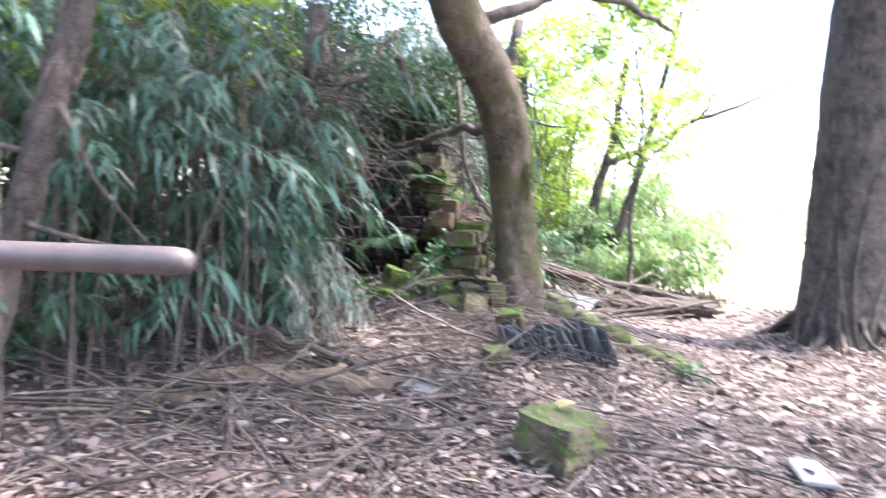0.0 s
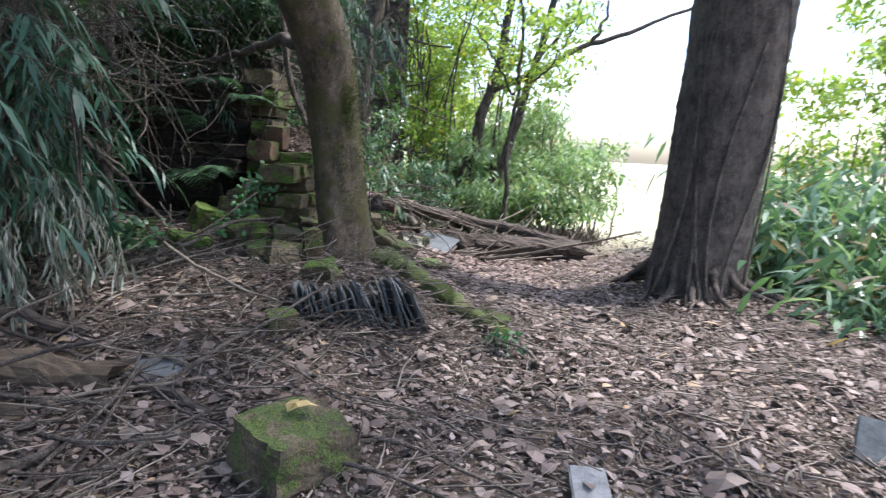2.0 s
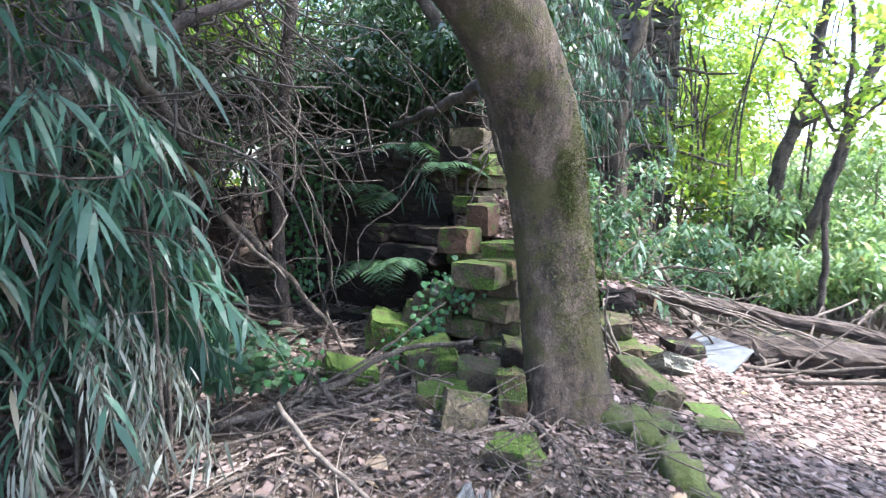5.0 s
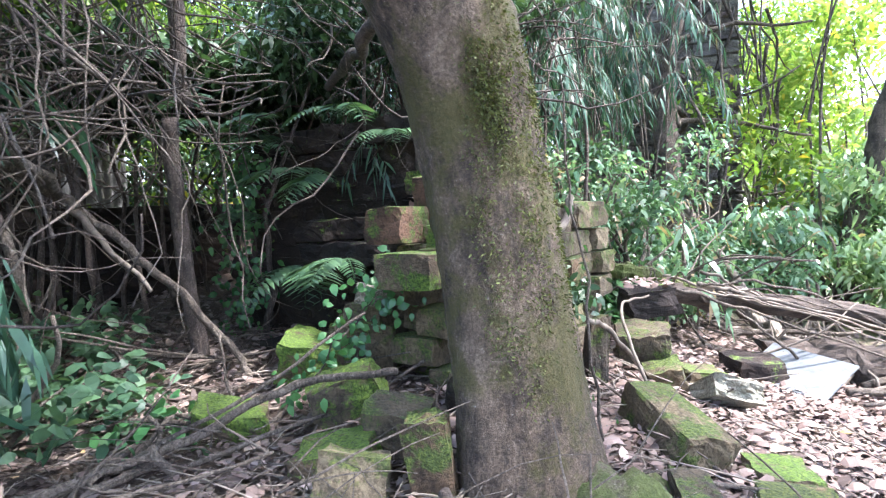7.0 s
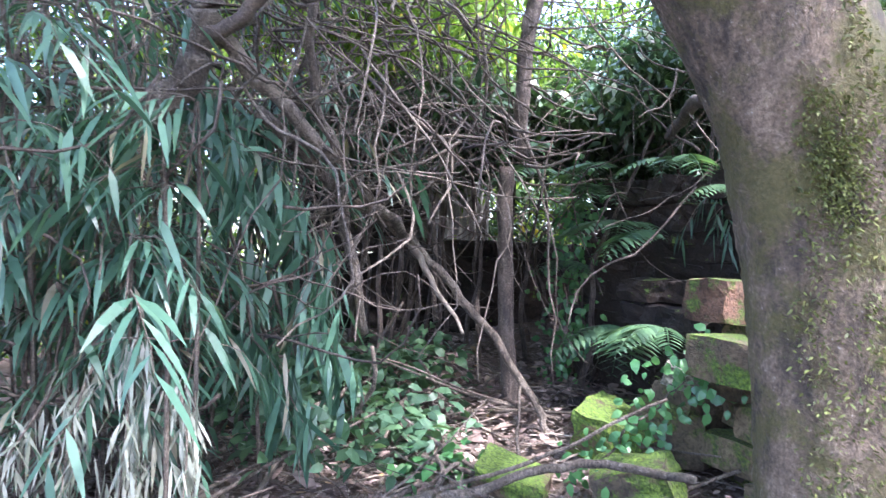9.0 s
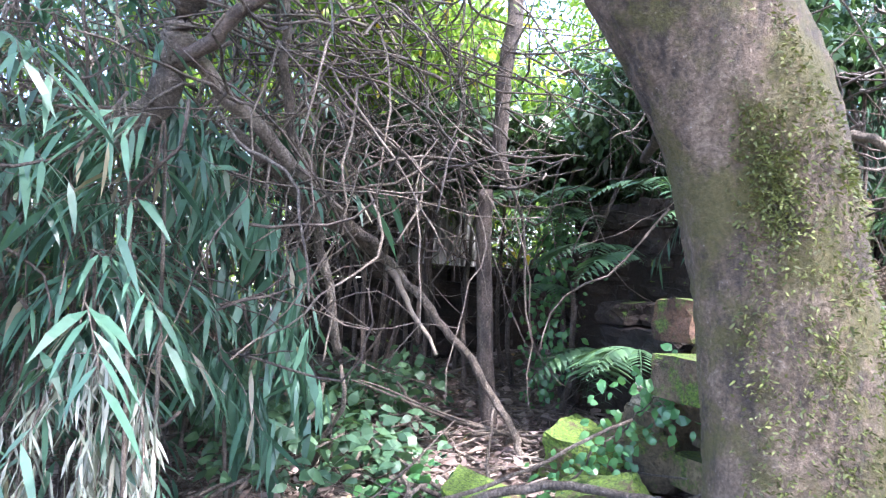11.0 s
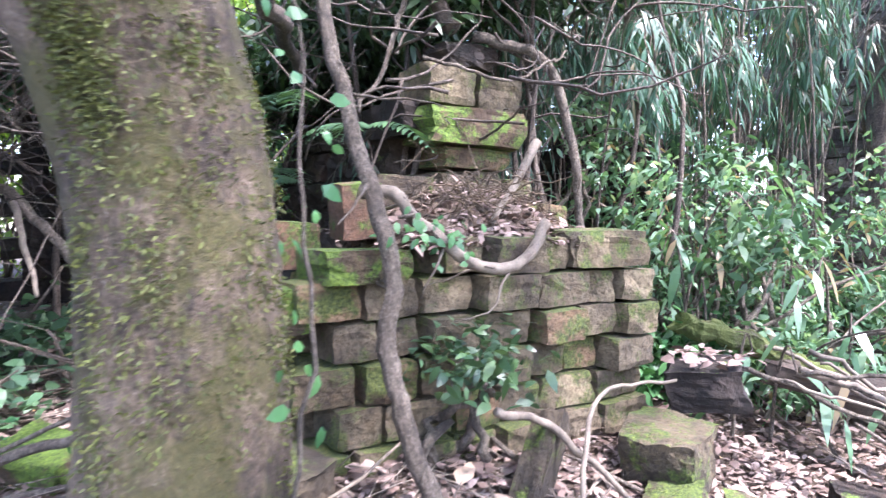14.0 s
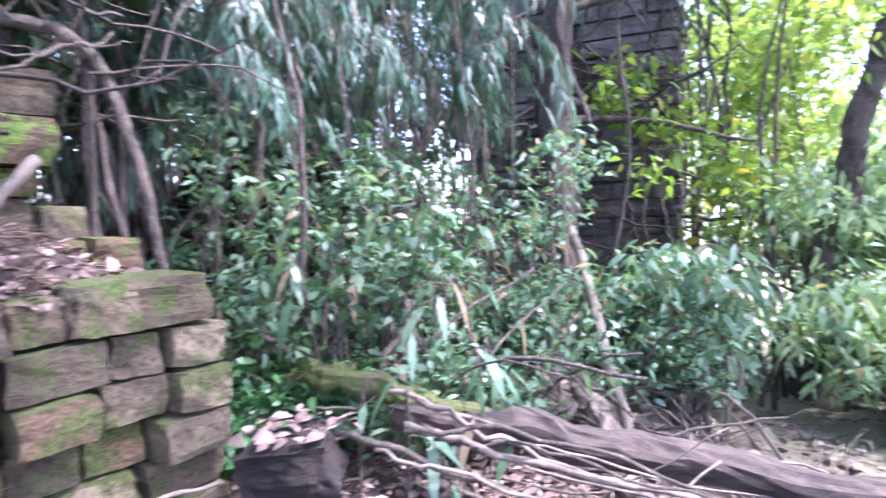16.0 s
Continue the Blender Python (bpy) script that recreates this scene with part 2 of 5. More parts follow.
M_IVY = leaf_material("ivy_leaf", (0.035, 0.12, 0.045), (0.06, 0.18, 0.06), (0.10, 0.25, 0.08), 0.4, 0.35)
M_LITTER = litter_material("dead_leaf", [(0.0, (0.07, 0.048, 0.038)), (0.35, (0.15, 0.105, 0.085)), (0.65, (0.23, 0.17, 0.14)), (0.9, (0.33, 0.26, 0.225)), (0.985, (0.35, 0.28, 0.24)), (1.0, (0.40, 0.25, 0.09))])
M_BIGLEAF = litter_material("large_dead_leaf", [(0.0, (0.17, 0.12, 0.09)), (0.6, (0.32, 0.25, 0.20)), (1.0, (0.42, 0.30, 0.17))])
M_PINK = litter_material("pale_dead_leaf", [(0.0, (0.11, 0.07, 0.055)), (0.45, (0.21, 0.142, 0.112)), (0.8, (0.32, 0.235, 0.195)), (1.0, (0.42, 0.33, 0.285))])
M_SPENT = litter_material("twig_litter", [(0.0, (0.07, 0.055, 0.042)), (0.5, (0.17, 0.135, 0.105)), (1.0, (0.32, 0.27, 0.21))])


# ---- mesh helpers ----
RNG = np.random.default_rng(7)


def mesh_np(name, verts, faces, mat, smooth=False):
    verts, faces = np.asarray(verts, np.float32), np.asarray(faces, np.int32)
    me = bpy.data.meshes.new(name)
    k = faces.shape[1]
    me.vertices.add(len(verts))
    me.vertices.foreach_set("co", verts.ravel())
    me.loops.add(faces.size)
    me.loops.foreach_set("vertex_index", faces.ravel())
    me.polygons.add(len(faces))
    me.polygons.foreach_set("loop_start", np.arange(0, faces.size, k, dtype=np.int32))
    me.polygons.foreach_set("use_smooth", np.full(len(faces), smooth))
    me.update(calc_edges=True)
    me.materials.append(mat)
    return me


def part(name, me, parent=None, label=""):
    if isinstance(me, bmesh.types.BMesh):
        raise TypeError("mesh expected")
    ob = new(name, me)
    if parent:
        ob.parent = parent
    if label:
        ob["label"] = label
    return ob


def group_thing(name, label, category, at=(0, 0, 0), group="", kind=""):
    e = new(name)
    e.location = at
    return tagged(e, label, category, group, kind)


def held(name, me, parent, label=""):
    """A part whose mesh is in world places, under a parent Empty that stands elsewhere."""
    ob = part(name, me, parent, label)
    ob.location = [-c for c in parent.location]
    return ob


def unit(v):
    return v / np.maximum(np.linalg.norm(v, axis=-1, keepdims=True), 1e-9)


def leaf_arrays(pos, way, normal, length, width, droop=0.25, curl=0.0):
    """Six points and four faces a leaf, from base to tip."""
    pos, way = np.asarray(pos, float), unit(np.asarray(way, float))
    n = len(pos)
    side = unit(np.cross(way, normal))
    up = np.cross(side, way)
    L, W = np.broadcast_to(length, n)[:, None], np.broadcast_to(width, n)[:, None]
    down = np.array([0, 0, -1.0])
    def at(f, w, lift):
        return pos + way * L * f + down * L * droop * f * f + side * W * w + up * lift * W
    v = np.stack([at(0, 0, 0), at(0.3, -0.42, curl), at(0.3, 0.42, curl), at(0.65, -0.36, curl), at(0.65, 0.36, curl), at(1, 0, 0)], 1)
    tri = np.array([[0, 2, 1], [1, 2, 4], [1, 4, 3], [3, 4, 5]])
    faces = tri[None] + (np.arange(n) * 6)[:, None, None]
    return v.reshape(-1, 3), faces.reshape(-1, 3)


def joined(pieces):
    vs, fs, base = [], [], 0
    for v, f in pieces:
        vs.append(v)
        fs.append(np.asarray(f) + base)
        base += len(v)
    return np.concatenate(vs), np.concatenate(fs)


def tube_arrays(points, radii, segs=8, rough=0.0, close=True):
    """A tapered tube along points, as quads with triangle-like caps."""
    p = np.asarray(points, float)
    r = np.broadcast_to(radii, len(p)).astype(float)
    t = unit(np.gradient(p, axis=0))
    ref = np.array([0.31, 0.17, 0.93]) if abs(t[0] @ np.array([0.31, 0.17, 0.93])) < 0.9 else np.array([0.9, 0.3, 0.1])
    a = unit(np.cross(t, ref))
    b = np.cross(t, a)
    ang = np.linspace(0, 2 * np.pi, segs, endpoint=False)
    rr = r[:, None] * (1 + (RNG.normal(0, rough, (len(p), segs)) if rough else 0))
    v = p[:, None] + rr[..., None] * (np.cos(ang)[None, :, None] * a[:, None] + np.sin(ang)[None, :, None] * b[:, None])
    i, j = np.meshgrid(np.arange(len(p) - 1), np.arange(segs), indexing="ij")
    k = (j + 1) % segs
    f = np.stack([i * segs + j, i * segs + k, (i + 1) * segs + k, (i + 1) * segs + j], -1).reshape(-1, 4)
    v = v.reshape(-1, 3)
    if close:
        m = len(v)
        v = np.concatenate([v, p[:1], p[-1:]])
        s = np.arange(segs)
        q = (s + 1) % segs
        z = (len(p) - 1) * segs
        f = np.concatenate([f, np.stack([q, s, np.full(segs, m), np.full(segs, m)], -1)[:, [0, 1, 2, 2]] * 1, np.stack([z + s, z + q, np.full(segs, m + 1), np.full(segs, m + 1)], -1)])
    return v, f


def quads_to_tris(f):
    f = np.asarray(f)
    a, b = f[:, [0, 1, 2]], f[:, [0, 2, 3]]
    return np.concatenate([a, b[b[:, 1] != b[:, 2]]])


def tube_mesh(name, points, radii, mat, segs=8, rough=0.0, smooth=True):
    v, f = tube_arrays(points, radii, segs, rough)
    return mesh_np(name, v, quads_to_tris(f), mat, smooth)


def smooth_line(points, n):
    """A smooth line through a few points."""
    p = np.asarray(points, float)
    if len(p) == 2:
        return p[0] + np.linspace(0, 1, n)[:, None] * (p[1] - p[0])
    q = np.concatenate([[2 * p[0] - p[1]], p, [2 * p[-1] - p[-2]]])
    out = []
    for s in np.linspace(0, len(p) - 1 - 1e-6, n):
        i, u = int(s), s - int(s)
        a, b, c, d = q[i:i + 4]
        out.append(0.5 * (2 * b + (c - a) * u + (2 * a - 5 * b + 4 * c - d) * u * u + (3 * b - a - 3 * c + d) * u ** 3))
    return np.array(out)


def gnarly(points, n, wobble):
    p = smooth_line(points, n)
    w = RNG.normal(0, wobble, (n, 3))
    w[1:-1] = (w[:-2] + w[1:-1] + w[2:]) / 2
    w[0] = w[-1] = 0
    return p + w


def sstep(a, b, v):
    t = np.clip((np.asarray(v, float) - a) / (b - a), 0, 1)
    return t * t * (3 - 2 * t)


def gz(x, y):
    """Height of the ground."""
    x, y = np.asarray(x, float), np.asarray(y, float)
    z = 0.05 + 0.06 * np.clip(y, -6, 4.5) - 0.045 * np.clip(y - 5.5, 0, 8)
    z = z + 0.38 * sstep(2.6, 0.3, x) * sstep(3.8, 6.4, y) + 0.14 * sstep(0.9, 0.2, x) * sstep(6.2, 7.0, y)
    z = z + 0.10 * sstep(0.3, -2.0, x) * sstep(1.0, 3.0, y) * sstep(6.0, 4.0, y)
    z = z + 0.35 * sstep(1.6, 0.4, x) * sstep(8.2, 10.5, y) + 0.12 * np.exp(-((x - 3.85) ** 2 + (y - 6.4) ** 2) / 0.7)
    return z


def ground_noise(x, y):
    return 0.018 * np.sin(3.1 * x + 1.7 * np.sin(2.3 * y)) * np.cos(2.7 * y + 1.1 * x) + 0.012 * np.sin(7.3 * x + 2.0 * y) * np.sin(6.1 * y - 1.3 * x)


def top(x, y):
    return gz(x, y) + ground_noise(x, y)


# ---- ground ----
gx = np.unique(np.concatenate([np.linspace(-300, -12, 16), np.linspace(-12, -4, 24), np.linspace(-4, 6, 110), np.linspace(6, 14, 24), np.linspace(14, 300, 16)]))
gy = np.unique(np.concatenate([np.linspace(-300, -6, 14), np.linspace(-6, 0, 16), np.linspace(0, 11, 120), np.linspace(11, 24, 40), np.linspace(24, 300, 16)]))
X, Y = np.meshgrid(gx, gy, indexing="ij")
Z = top(X, Y) + RNG.normal(0, 0.006, X.shape) * (np.abs(X) < 7)
I, J = np.meshgrid(np.arange(len(gx) - 1), np.arange(len(gy) - 1), indexing="ij")
W = len(gy)
quads = np.stack([I * W + J, (I + 1) * W + J, (I + 1) * W + J + 1, I * W + J + 1], -1).reshape(-1, 4)
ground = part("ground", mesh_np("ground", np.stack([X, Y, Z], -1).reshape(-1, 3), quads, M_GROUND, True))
tagged(ground, "brown forest soil under a carpet of dead leaves, far grass painted sun-pale", "ground", kind="structure")

# ---- stone blocks ----
def block_mesh(name, mat, seed, chip=0.05):
    """A worn rectangular block of unit size, its base centre at the origin."""
    bm = bmesh.new()
    bmesh.ops.create_cube(bm, size=1.0)
    r = random.Random(seed)
    for v in bm.verts:
        v.co *= 1 - r.uniform(0, chip) * 1.2
    bmesh.ops.subdivide_edges(bm, edges=list(bm.edges), cuts=4, use_grid_fill=True)
    off = Vector((seed * 3.7, seed * 1.3, 0))
    for v in bm.verts:
        c = sorted(abs(q) for q in v.co)
        worn = 0.035 if c[1] > 0.42 else 0.0
        worn += 0.035 if c[0] > 0.42 else 0.0
        v.co *= 1 - worn * (0.6 + 0.8 * abs(noise.noise(v.co * 3.1 + off)))
        v.co += noise.noise_vector(v.co * 2.3 + off) * chip * 0.9 + noise.noise_vector(v.co * 7.0 + off) * chip * 0.45
        v.co.z += 0.5
    me = bpy.data.meshes.new(name)
    bm.to_mesh(me)
    bm.free()
    me.materials.append(mat)
    return me


BLOCKS = {m.name: [block_mesh("block", m, k, 0.13 if m is M_DARKSTONE else 0.06) for k in range(7)] for m in (M_STONE, M_MOSSY, M_PALE, M_DARKSTONE, M_GREYSTONE, M_RED, M_GREEN)}
WALL_O, WALL_A = Vector((0.25, 6.70, 0)), radians(-12.0)
WU, WV = Vector((math.sin(-WALL_A), math.cos(WALL_A), 0)), Vector((-math.cos(WALL_A), math.sin(-WALL_A), 0))
COURSE = 0.133


def wall_block(parent, u, v, z, lu, lv, h, mat, r, loose=1.0):
    ob = part("block", r.choice(BLOCKS[mat.name]), parent)
    p = WALL_O + WU * u + WV * v
    ob.matrix_basis = pose(p.x, p.y, z, r.gauss(0, 1.2) * loose, r.gauss(0, 1.2) * loose, math.degrees(WALL_A) + r.gauss(0, 2.0) * loose) @ Matrix.Diagonal((lv, lu, h, 1))
    return ob


def stub_height(u, v):
    """Top of the broken wall corner."""
    if v < 0.48:
        if u < 0.42:
            return 1.42 if v < 0.24 else 1.40
        return 1.40 if u > 1.12 else 1.56
    if u < 0.32:
        return 1.22 if v < 0.75 else 0.9
    if u < 0.6:
        return 1.56
    return 1.75 if v < 1.2 else 1.56


stub = group_thing("wall_corner", "broken corner of a ruined wall of mossy tuff blocks", "wall", kind="structure")
r_ = random.Random(3)
for course in range(10):
    z = 0.707 + course * COURSE
    for iv in range(6):
        v = 0.12 + iv * 0.25
        u = (0.0 if (course + iv) % 2 else -0.12)
        while u < 1.36:
            lu = r_.uniform(0.15, 0.28)
            lu = 1.38 - u if 1.38 - u - lu < 0.1 else lu
            uc = u + lu / 2
            inside = 0.3 < uc < 1.1 and 0.3 < v and z + COURSE < stub_height(uc, v) - 0.2
            thin = v > 0.6 and uc > 0.58 and not (v < 1.0)
            if z + COURSE * 0.9 < stub_height(uc, v) and not inside and not thin and not (r_.random() < 0.12 and z + 2 * COURSE > stub_height(uc, v)):
                out = r_.choice((-0.05, -0.02, 0.0, 0.02, 0.045)) + r_.uniform(-0.012, 0.012) if v < 0.2 or uc < 0.2 else 0
                m = M_STONE if (v < 0.4 and uc > 0.1) or r_.random() < 0.5 else M_MOSSY
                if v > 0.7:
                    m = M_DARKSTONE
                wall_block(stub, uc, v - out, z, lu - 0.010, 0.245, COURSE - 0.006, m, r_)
            u += lu
# the taller pier behind, with its long mossy block
for (u, v, z, lu, lv, h, m) in ((0.10, 0.13, 1.345, 0.30, 0.32, 0.115, M_GREEN), (-0.17, 0.20, 1.20, 0.26, 0.30, 0.15, M_GREEN), (-0.03, 0.42, 1.375, 0.22, 0.22, 0.17, M_RED), (0.24, 0.40, 1.47, 0.17, 0.18, 0.22, M_RED), (0.92, 0.78, 1.56, 0.34, 0.30, 0.22, M_STONE), (1.18, 0.74, 1.56, 0.16, 0.24, 0.19, M_STONE), (0.92, 0.76, 1.78, 0.37, 0.32, 0.10, M_STONE),
                                (0.90, 0.72, 1.875, 0.52, 0.36, 0.175, M_GREEN), (0.80, 0.76, 2.055, 0.26, 0.30, 0.18, M_STONE), (1.07, 0.78, 2.055, 0.25, 0.30, 0.16, M_STONE),
                                (0.93, 0.80, 2.235, 0.30, 0.26, 0.13, M_DARKSTONE), (0.50, 0.60, 1.60, 0.26, 0.22, 0.13, M_GREEN), (1.14, 0.14, 1.375, 0.42, 0.34, 0.15, M_MOSSY)):
    wall_block(stub, u, v, z, lu, lv, h, m, r_, 0.8)


def wall_run(name, label, u0, v0, u1, v1, z0, height, mat, seed, thick=0.28, course=0.18, size=(0.3, 0.48)):
    e = group_thing(name, label, "wall", kind="structure")
    r = random.Random(seed)
    L = math.hypot(u1 - u0, v1 - v0)
    du, dv = (u1 - u0) / L, (v1 - v0) / L
    core_h = min(height(0.02), height(0.5), height(0.98)) - z0 - 0.1
    core = part("core", block_mesh("core", mat, seed, 0.0), e)
    cp = WALL_O + WU * (u0 + du * L / 2) + WV * (v0 + dv * L / 2)
    core.matrix_basis = pose(cp.x, cp.y, z0 - 0.1, 0, 0, math.degrees(WALL_A) + math.degrees(math.atan2(-dv, du))) @ Matrix.Rotation(radians(90), 4, "Z") @ Matrix.Diagonal((L - 0.1, thick * 0.8, core_h, 1))
    z, k = z0, 0
    while z < z0 + 5:
        s = 0 if k % 2 else -0.16
        while s < L:
            w = r.uniform(*size)
            c = s + w / 2
            if z + course * 0.6 < height(c / L):
                ob = part("block", r.choice(BLOCKS[mat.name]), e)
                p = WALL_O + WU * (u0 + du * c) + WV * (v0 + dv * c)
                out = r.uniform(-0.012, 0.012)
                ob.matrix_basis = pose(p.x + out, p.y + out, z, 0, 0, math.degrees(WALL_A) + math.degrees(math.atan2(-dv, du))) @ Matrix.Rotation(radians(90), 4, "Z") @ Matrix.Diagonal((w + 0.004, thick, course + 0.006, 1))
            s += w
        z += course
        k += 1
    return e


wall_run("wall_back", "dark ruined back wall of stone blocks, broken off in steps", -0.9, 4.9, 3.6, 4.9, 0.45, lambda f: max(1.72, 2.55 - 0.17 * math.floor(max(0, f - 0.17) * 40)), M_DARKSTONE, 5)
wall_run("wall_stub", "dark broken wall running on from the mossy corner", 0.74, 0.85, 0.74, 2.25, 0.6, lambda f: 2.12 - 0.1 * f, M_DARKSTONE, 4, 0.3, 0.165, (0.22, 0.4))
wall_run("wall_side", "dark ruined inner wall of stone blocks", 2.9, 1.3, 2.9, 4.9, 0.5, lambda f: 2.1 + 0.25 * math.sin(f * 9), M_DARKSTONE, 6)

# the far house wall of grey blocks
far = group_thing("wall_far", "tall grey block wall of an old house behind the bushes", "wall", kind="structure")
r_ = random.Random(11)
core = part("core", block_mesh("core", M_GREYSTONE, 77, 0.0), far)
core.matrix_basis = pose(0.27, 13.02, 0.3) @ Matrix.Diagonal((2.05, 0.24, 4.5, 1))
for k in range(26):
    z, x = 0.5 + k * 0.17, -0.75 - (0.2 if k % 2 else 0)
    while x < 1.2:
        w = r_.uniform(0.36, 0.46)
        w = 1.36 - x if 1.36 - x - w < 0.18 else w
        ob = part("block", r_.choice(BLOCKS["grey_block"]), far)
        ob.matrix_basis = pose(x + w / 2, 13.0 + r_.uniform(-0.012, 0.012), z) @ Matrix.Diagonal((w - 0.014, 0.3, 0.158, 1))
        x += w

def rock_mesh(mat, seed):
    """A weathered, uneven broken block of unit size."""
    bm = bmesh.new()
    bmesh.ops.create_cube(bm, size=1.0)
    r = random.Random(seed)
    for v in bm.verts:
        v.co *= 1 - r.uniform(0, 0.14)
    bmesh.ops.subdivide_edges(bm, edges=list(bm.edges), cuts=9, use_grid_fill=True)
    off = Vector((seed * 5.1, seed * 1.7, 0))
    for v in bm.verts:
        edge = sorted(abs(c) for c in v.co)
        if edge[1] > 0.36:
            v.co *= 0.965
        v.co += noise.noise_vector(v.co * 1.8 + off) * 0.085 + noise.noise_vector(v.co * 6.0 + off) * 0.035 + noise.noise_vector(v.co * 15.0 + off) * 0.016
        v.co.z += 0.5
    me = bpy.data.meshes.new("stone_block")
    bm.to_mesh(me)
    bm.free()
    me.materials.append(mat)
    return me


FALLEN = (  # x, y, height over ground, size, turn, tilt x, tilt y, material, words
    (-0.20, 6.38, 0.02, (0.36, 0.26, 0.26), 25, 8, -18, M_GREEN, "fallen stone block covered with bright green moss"),
    (0.10, 6.14, 0.0, (0.30, 0.24, 0.24), 10, 6, 8, M_MOSSY, "fallen mossy stone block beside the leaning tree"),
    (0.12, 5.78, -0.03, (0.28, 0.24, 0.26), 20, -14, 10, M_STONE, "tilted tan stone block with a mossy top"),
    (0.36, 5.93, -0.03, (0.18, 0.14, 0.36), 15, 6, -4, M_MOSSY, "upright mossy stone against the tree"),
    (0.47, 5.50, -0.03, (0.28, 0.20, 0.20), -20, 16, -12, M_GREEN, "small bright green mossy stone"),
    (-0.66, 6.12, -0.03, (0.38, 0.30, 0.18), 35, 4, 12, M_GREEN, "half-buried mossy stone among leaves"),
    (-0.62, 6.66, 0.0, (0.42, 0.34, 0.26), 25, 6, 16, M_GREEN, "mossy stone at the foot of the wall"),
    (0.96, 6.72, -0.02, (0.24, 0.56, 0.22), 38, 14, 10, M_MOSSY, "long mossy fallen stone block"),
    (1.14, 7.50, 0.02, (0.30, 0.56, 0.13), 22, -24, 14, M_PALE, "pale lichen-grey stone slab leaning on rubble"),
    (0.90, 7.62, -0.02, (0.24, 0.22, 0.20), 15, 10, -12, M_MOSSY, "small mossy rubble stone"),
    (1.04, 7.88, 0.02, (0.28, 0.24, 0.10), 30, 4, 8, M_MOSSY, "flat mossy stone on the leaves"),
    (0.76, 8.08, 0.30, (0.36, 0.30, 0.20), 28, 3, -5, M_DARKSTONE, "dark stone block topped with dead leaves"),
    (0.74, 7.80, -0.02, (0.36, 0.34, 0.34), 10, 8, 4, M_MOSSY, "mossy rubble stone under a dark block"),
    (0.60, 7.18, -0.03, (0.12, 0.26, 0.40), 20, -22, 10, M_MOSSY, "pointed stone slab stuck upright in leaves"),
    (1.08, 6.25, -0.05, (0.16, 0.36, 0.16), 18, 5, 9, M_MOSSY, "mossy edging stone beside the tree"),
    (-0.26, 6.62, 0.40, (0.17, 0.11, 0.10), 30, 10, 12, M_PALE, "small pale stone lying on the mossy ledge"),
    (1.62, 5.10, -0.03, (0.30, 0.34, 0.09), 40, 4, -5, M_MOSSY, "flat moss-grown stone on the path's edge"),
    (1.38, 6.45, -0.02, (0.32, 0.20, 0.12), 10, 5, 5, M_STONE, "brown stone lying on the path's edge"),
    (0.52, 3.28, -0.03, (0.52, 0.44, 0.33), 42, 2, 3, M_MOSSY, "square mossy stone block with a dry leaf on it"),
    (0.28, 4.75, -0.02, (0.24, 0.20, 0.16), 20, 10, -6, M_MOSSY, "small mossy stone in dead leaves"),
    (2.55, 2.85, -0.04, (0.24, 0.20, 0.12), 30, 10, -6, M_MOSSY, "small mossy stone by the path"),
    (1.30, 2.45, -0.05, (0.30, 0.16, 0.09), 80, 0, 6, M_MOSSY, "mossy stone sunk in the leaf litter"),
    (0.28, 6.50, 0.0, (0.30, 0.26, 0.22), 12, 4, 6, M_MOSSY, "mossy rubble stone under the broken wall"),
    (-0.02, 5.98, -0.03, (0.38, 0.30, 0.18), 12, 6, -8, M_GREEN, "broad flat stone with a bright mossy top"),
    (-0.40, 6.80, 0.02, (0.44, 0.34, 0.30), 14, 3, 4, M_MOSSY, "large squared wall stone with a mossy top"),
    (1.34, 6.72, -0.04, (0.30, 0.26, 0.14), 25, 6, 10, M_GREEN, "low stone with a bright green mossy top"),
    (1.30, 8.35, -0.02, (0.4, 0.3, 0.2), 30, 5, 5, M_DARKSTONE, "dark rubble stone beside the logs"),
)
for i, (x, y, up, size, rz, rx, ry, m, words) in enumerate(FALLEN):
    ob = part("stone_block", rock_mesh(m, i + 1))
    ob.matrix_basis = pose(x, y, float(top(x, y)) + up, rx, ry, rz) @ Matrix.Diagonal((*(0.84 * s for s in size), 1))
    tagged(ob, words, "stone", "fallen stones")

# ---- trees ----
def trunk_mesh(name, points, radii, mat, rings, segs, flute=0.05, flare=None):
    p = smooth_line(points, rings)
    r = np.interp(np.linspace(0, 1, rings), np.linspace(0, 1, len(radii)), radii)
    v, f = tube_arrays(p, r, segs)
    body = v[:rings * segs].reshape(rings, segs, 3)
    ang = np.linspace(0, 2 * np.pi, segs, endpoint=False)
    zz = body[..., 2]
    wave = flute * (0.5 * np.sin(3 * ang + 1.3)[None] + 0.35 * np.sin(5 * ang[None] + 2.0 * zz) + 0.3 * np.sin(9 * ang[None] - 3.1 * zz)) + RNG.normal(0, 0.012, (rings, segs))
    if flare:
        h = np.linspace(0, 1, rings)[:, None]
        wave = wave + flare[0] * np.exp(-h * flare[1]) * (0.6 + 0.8 * np.maximum(0, np.sin(ang * flare[2] + 0.7))[None] ** 2)
    body += (body - p[:, None]) * wave[..., None]
    return mesh_np(name, v, quads_to_tris(f), mat, True)


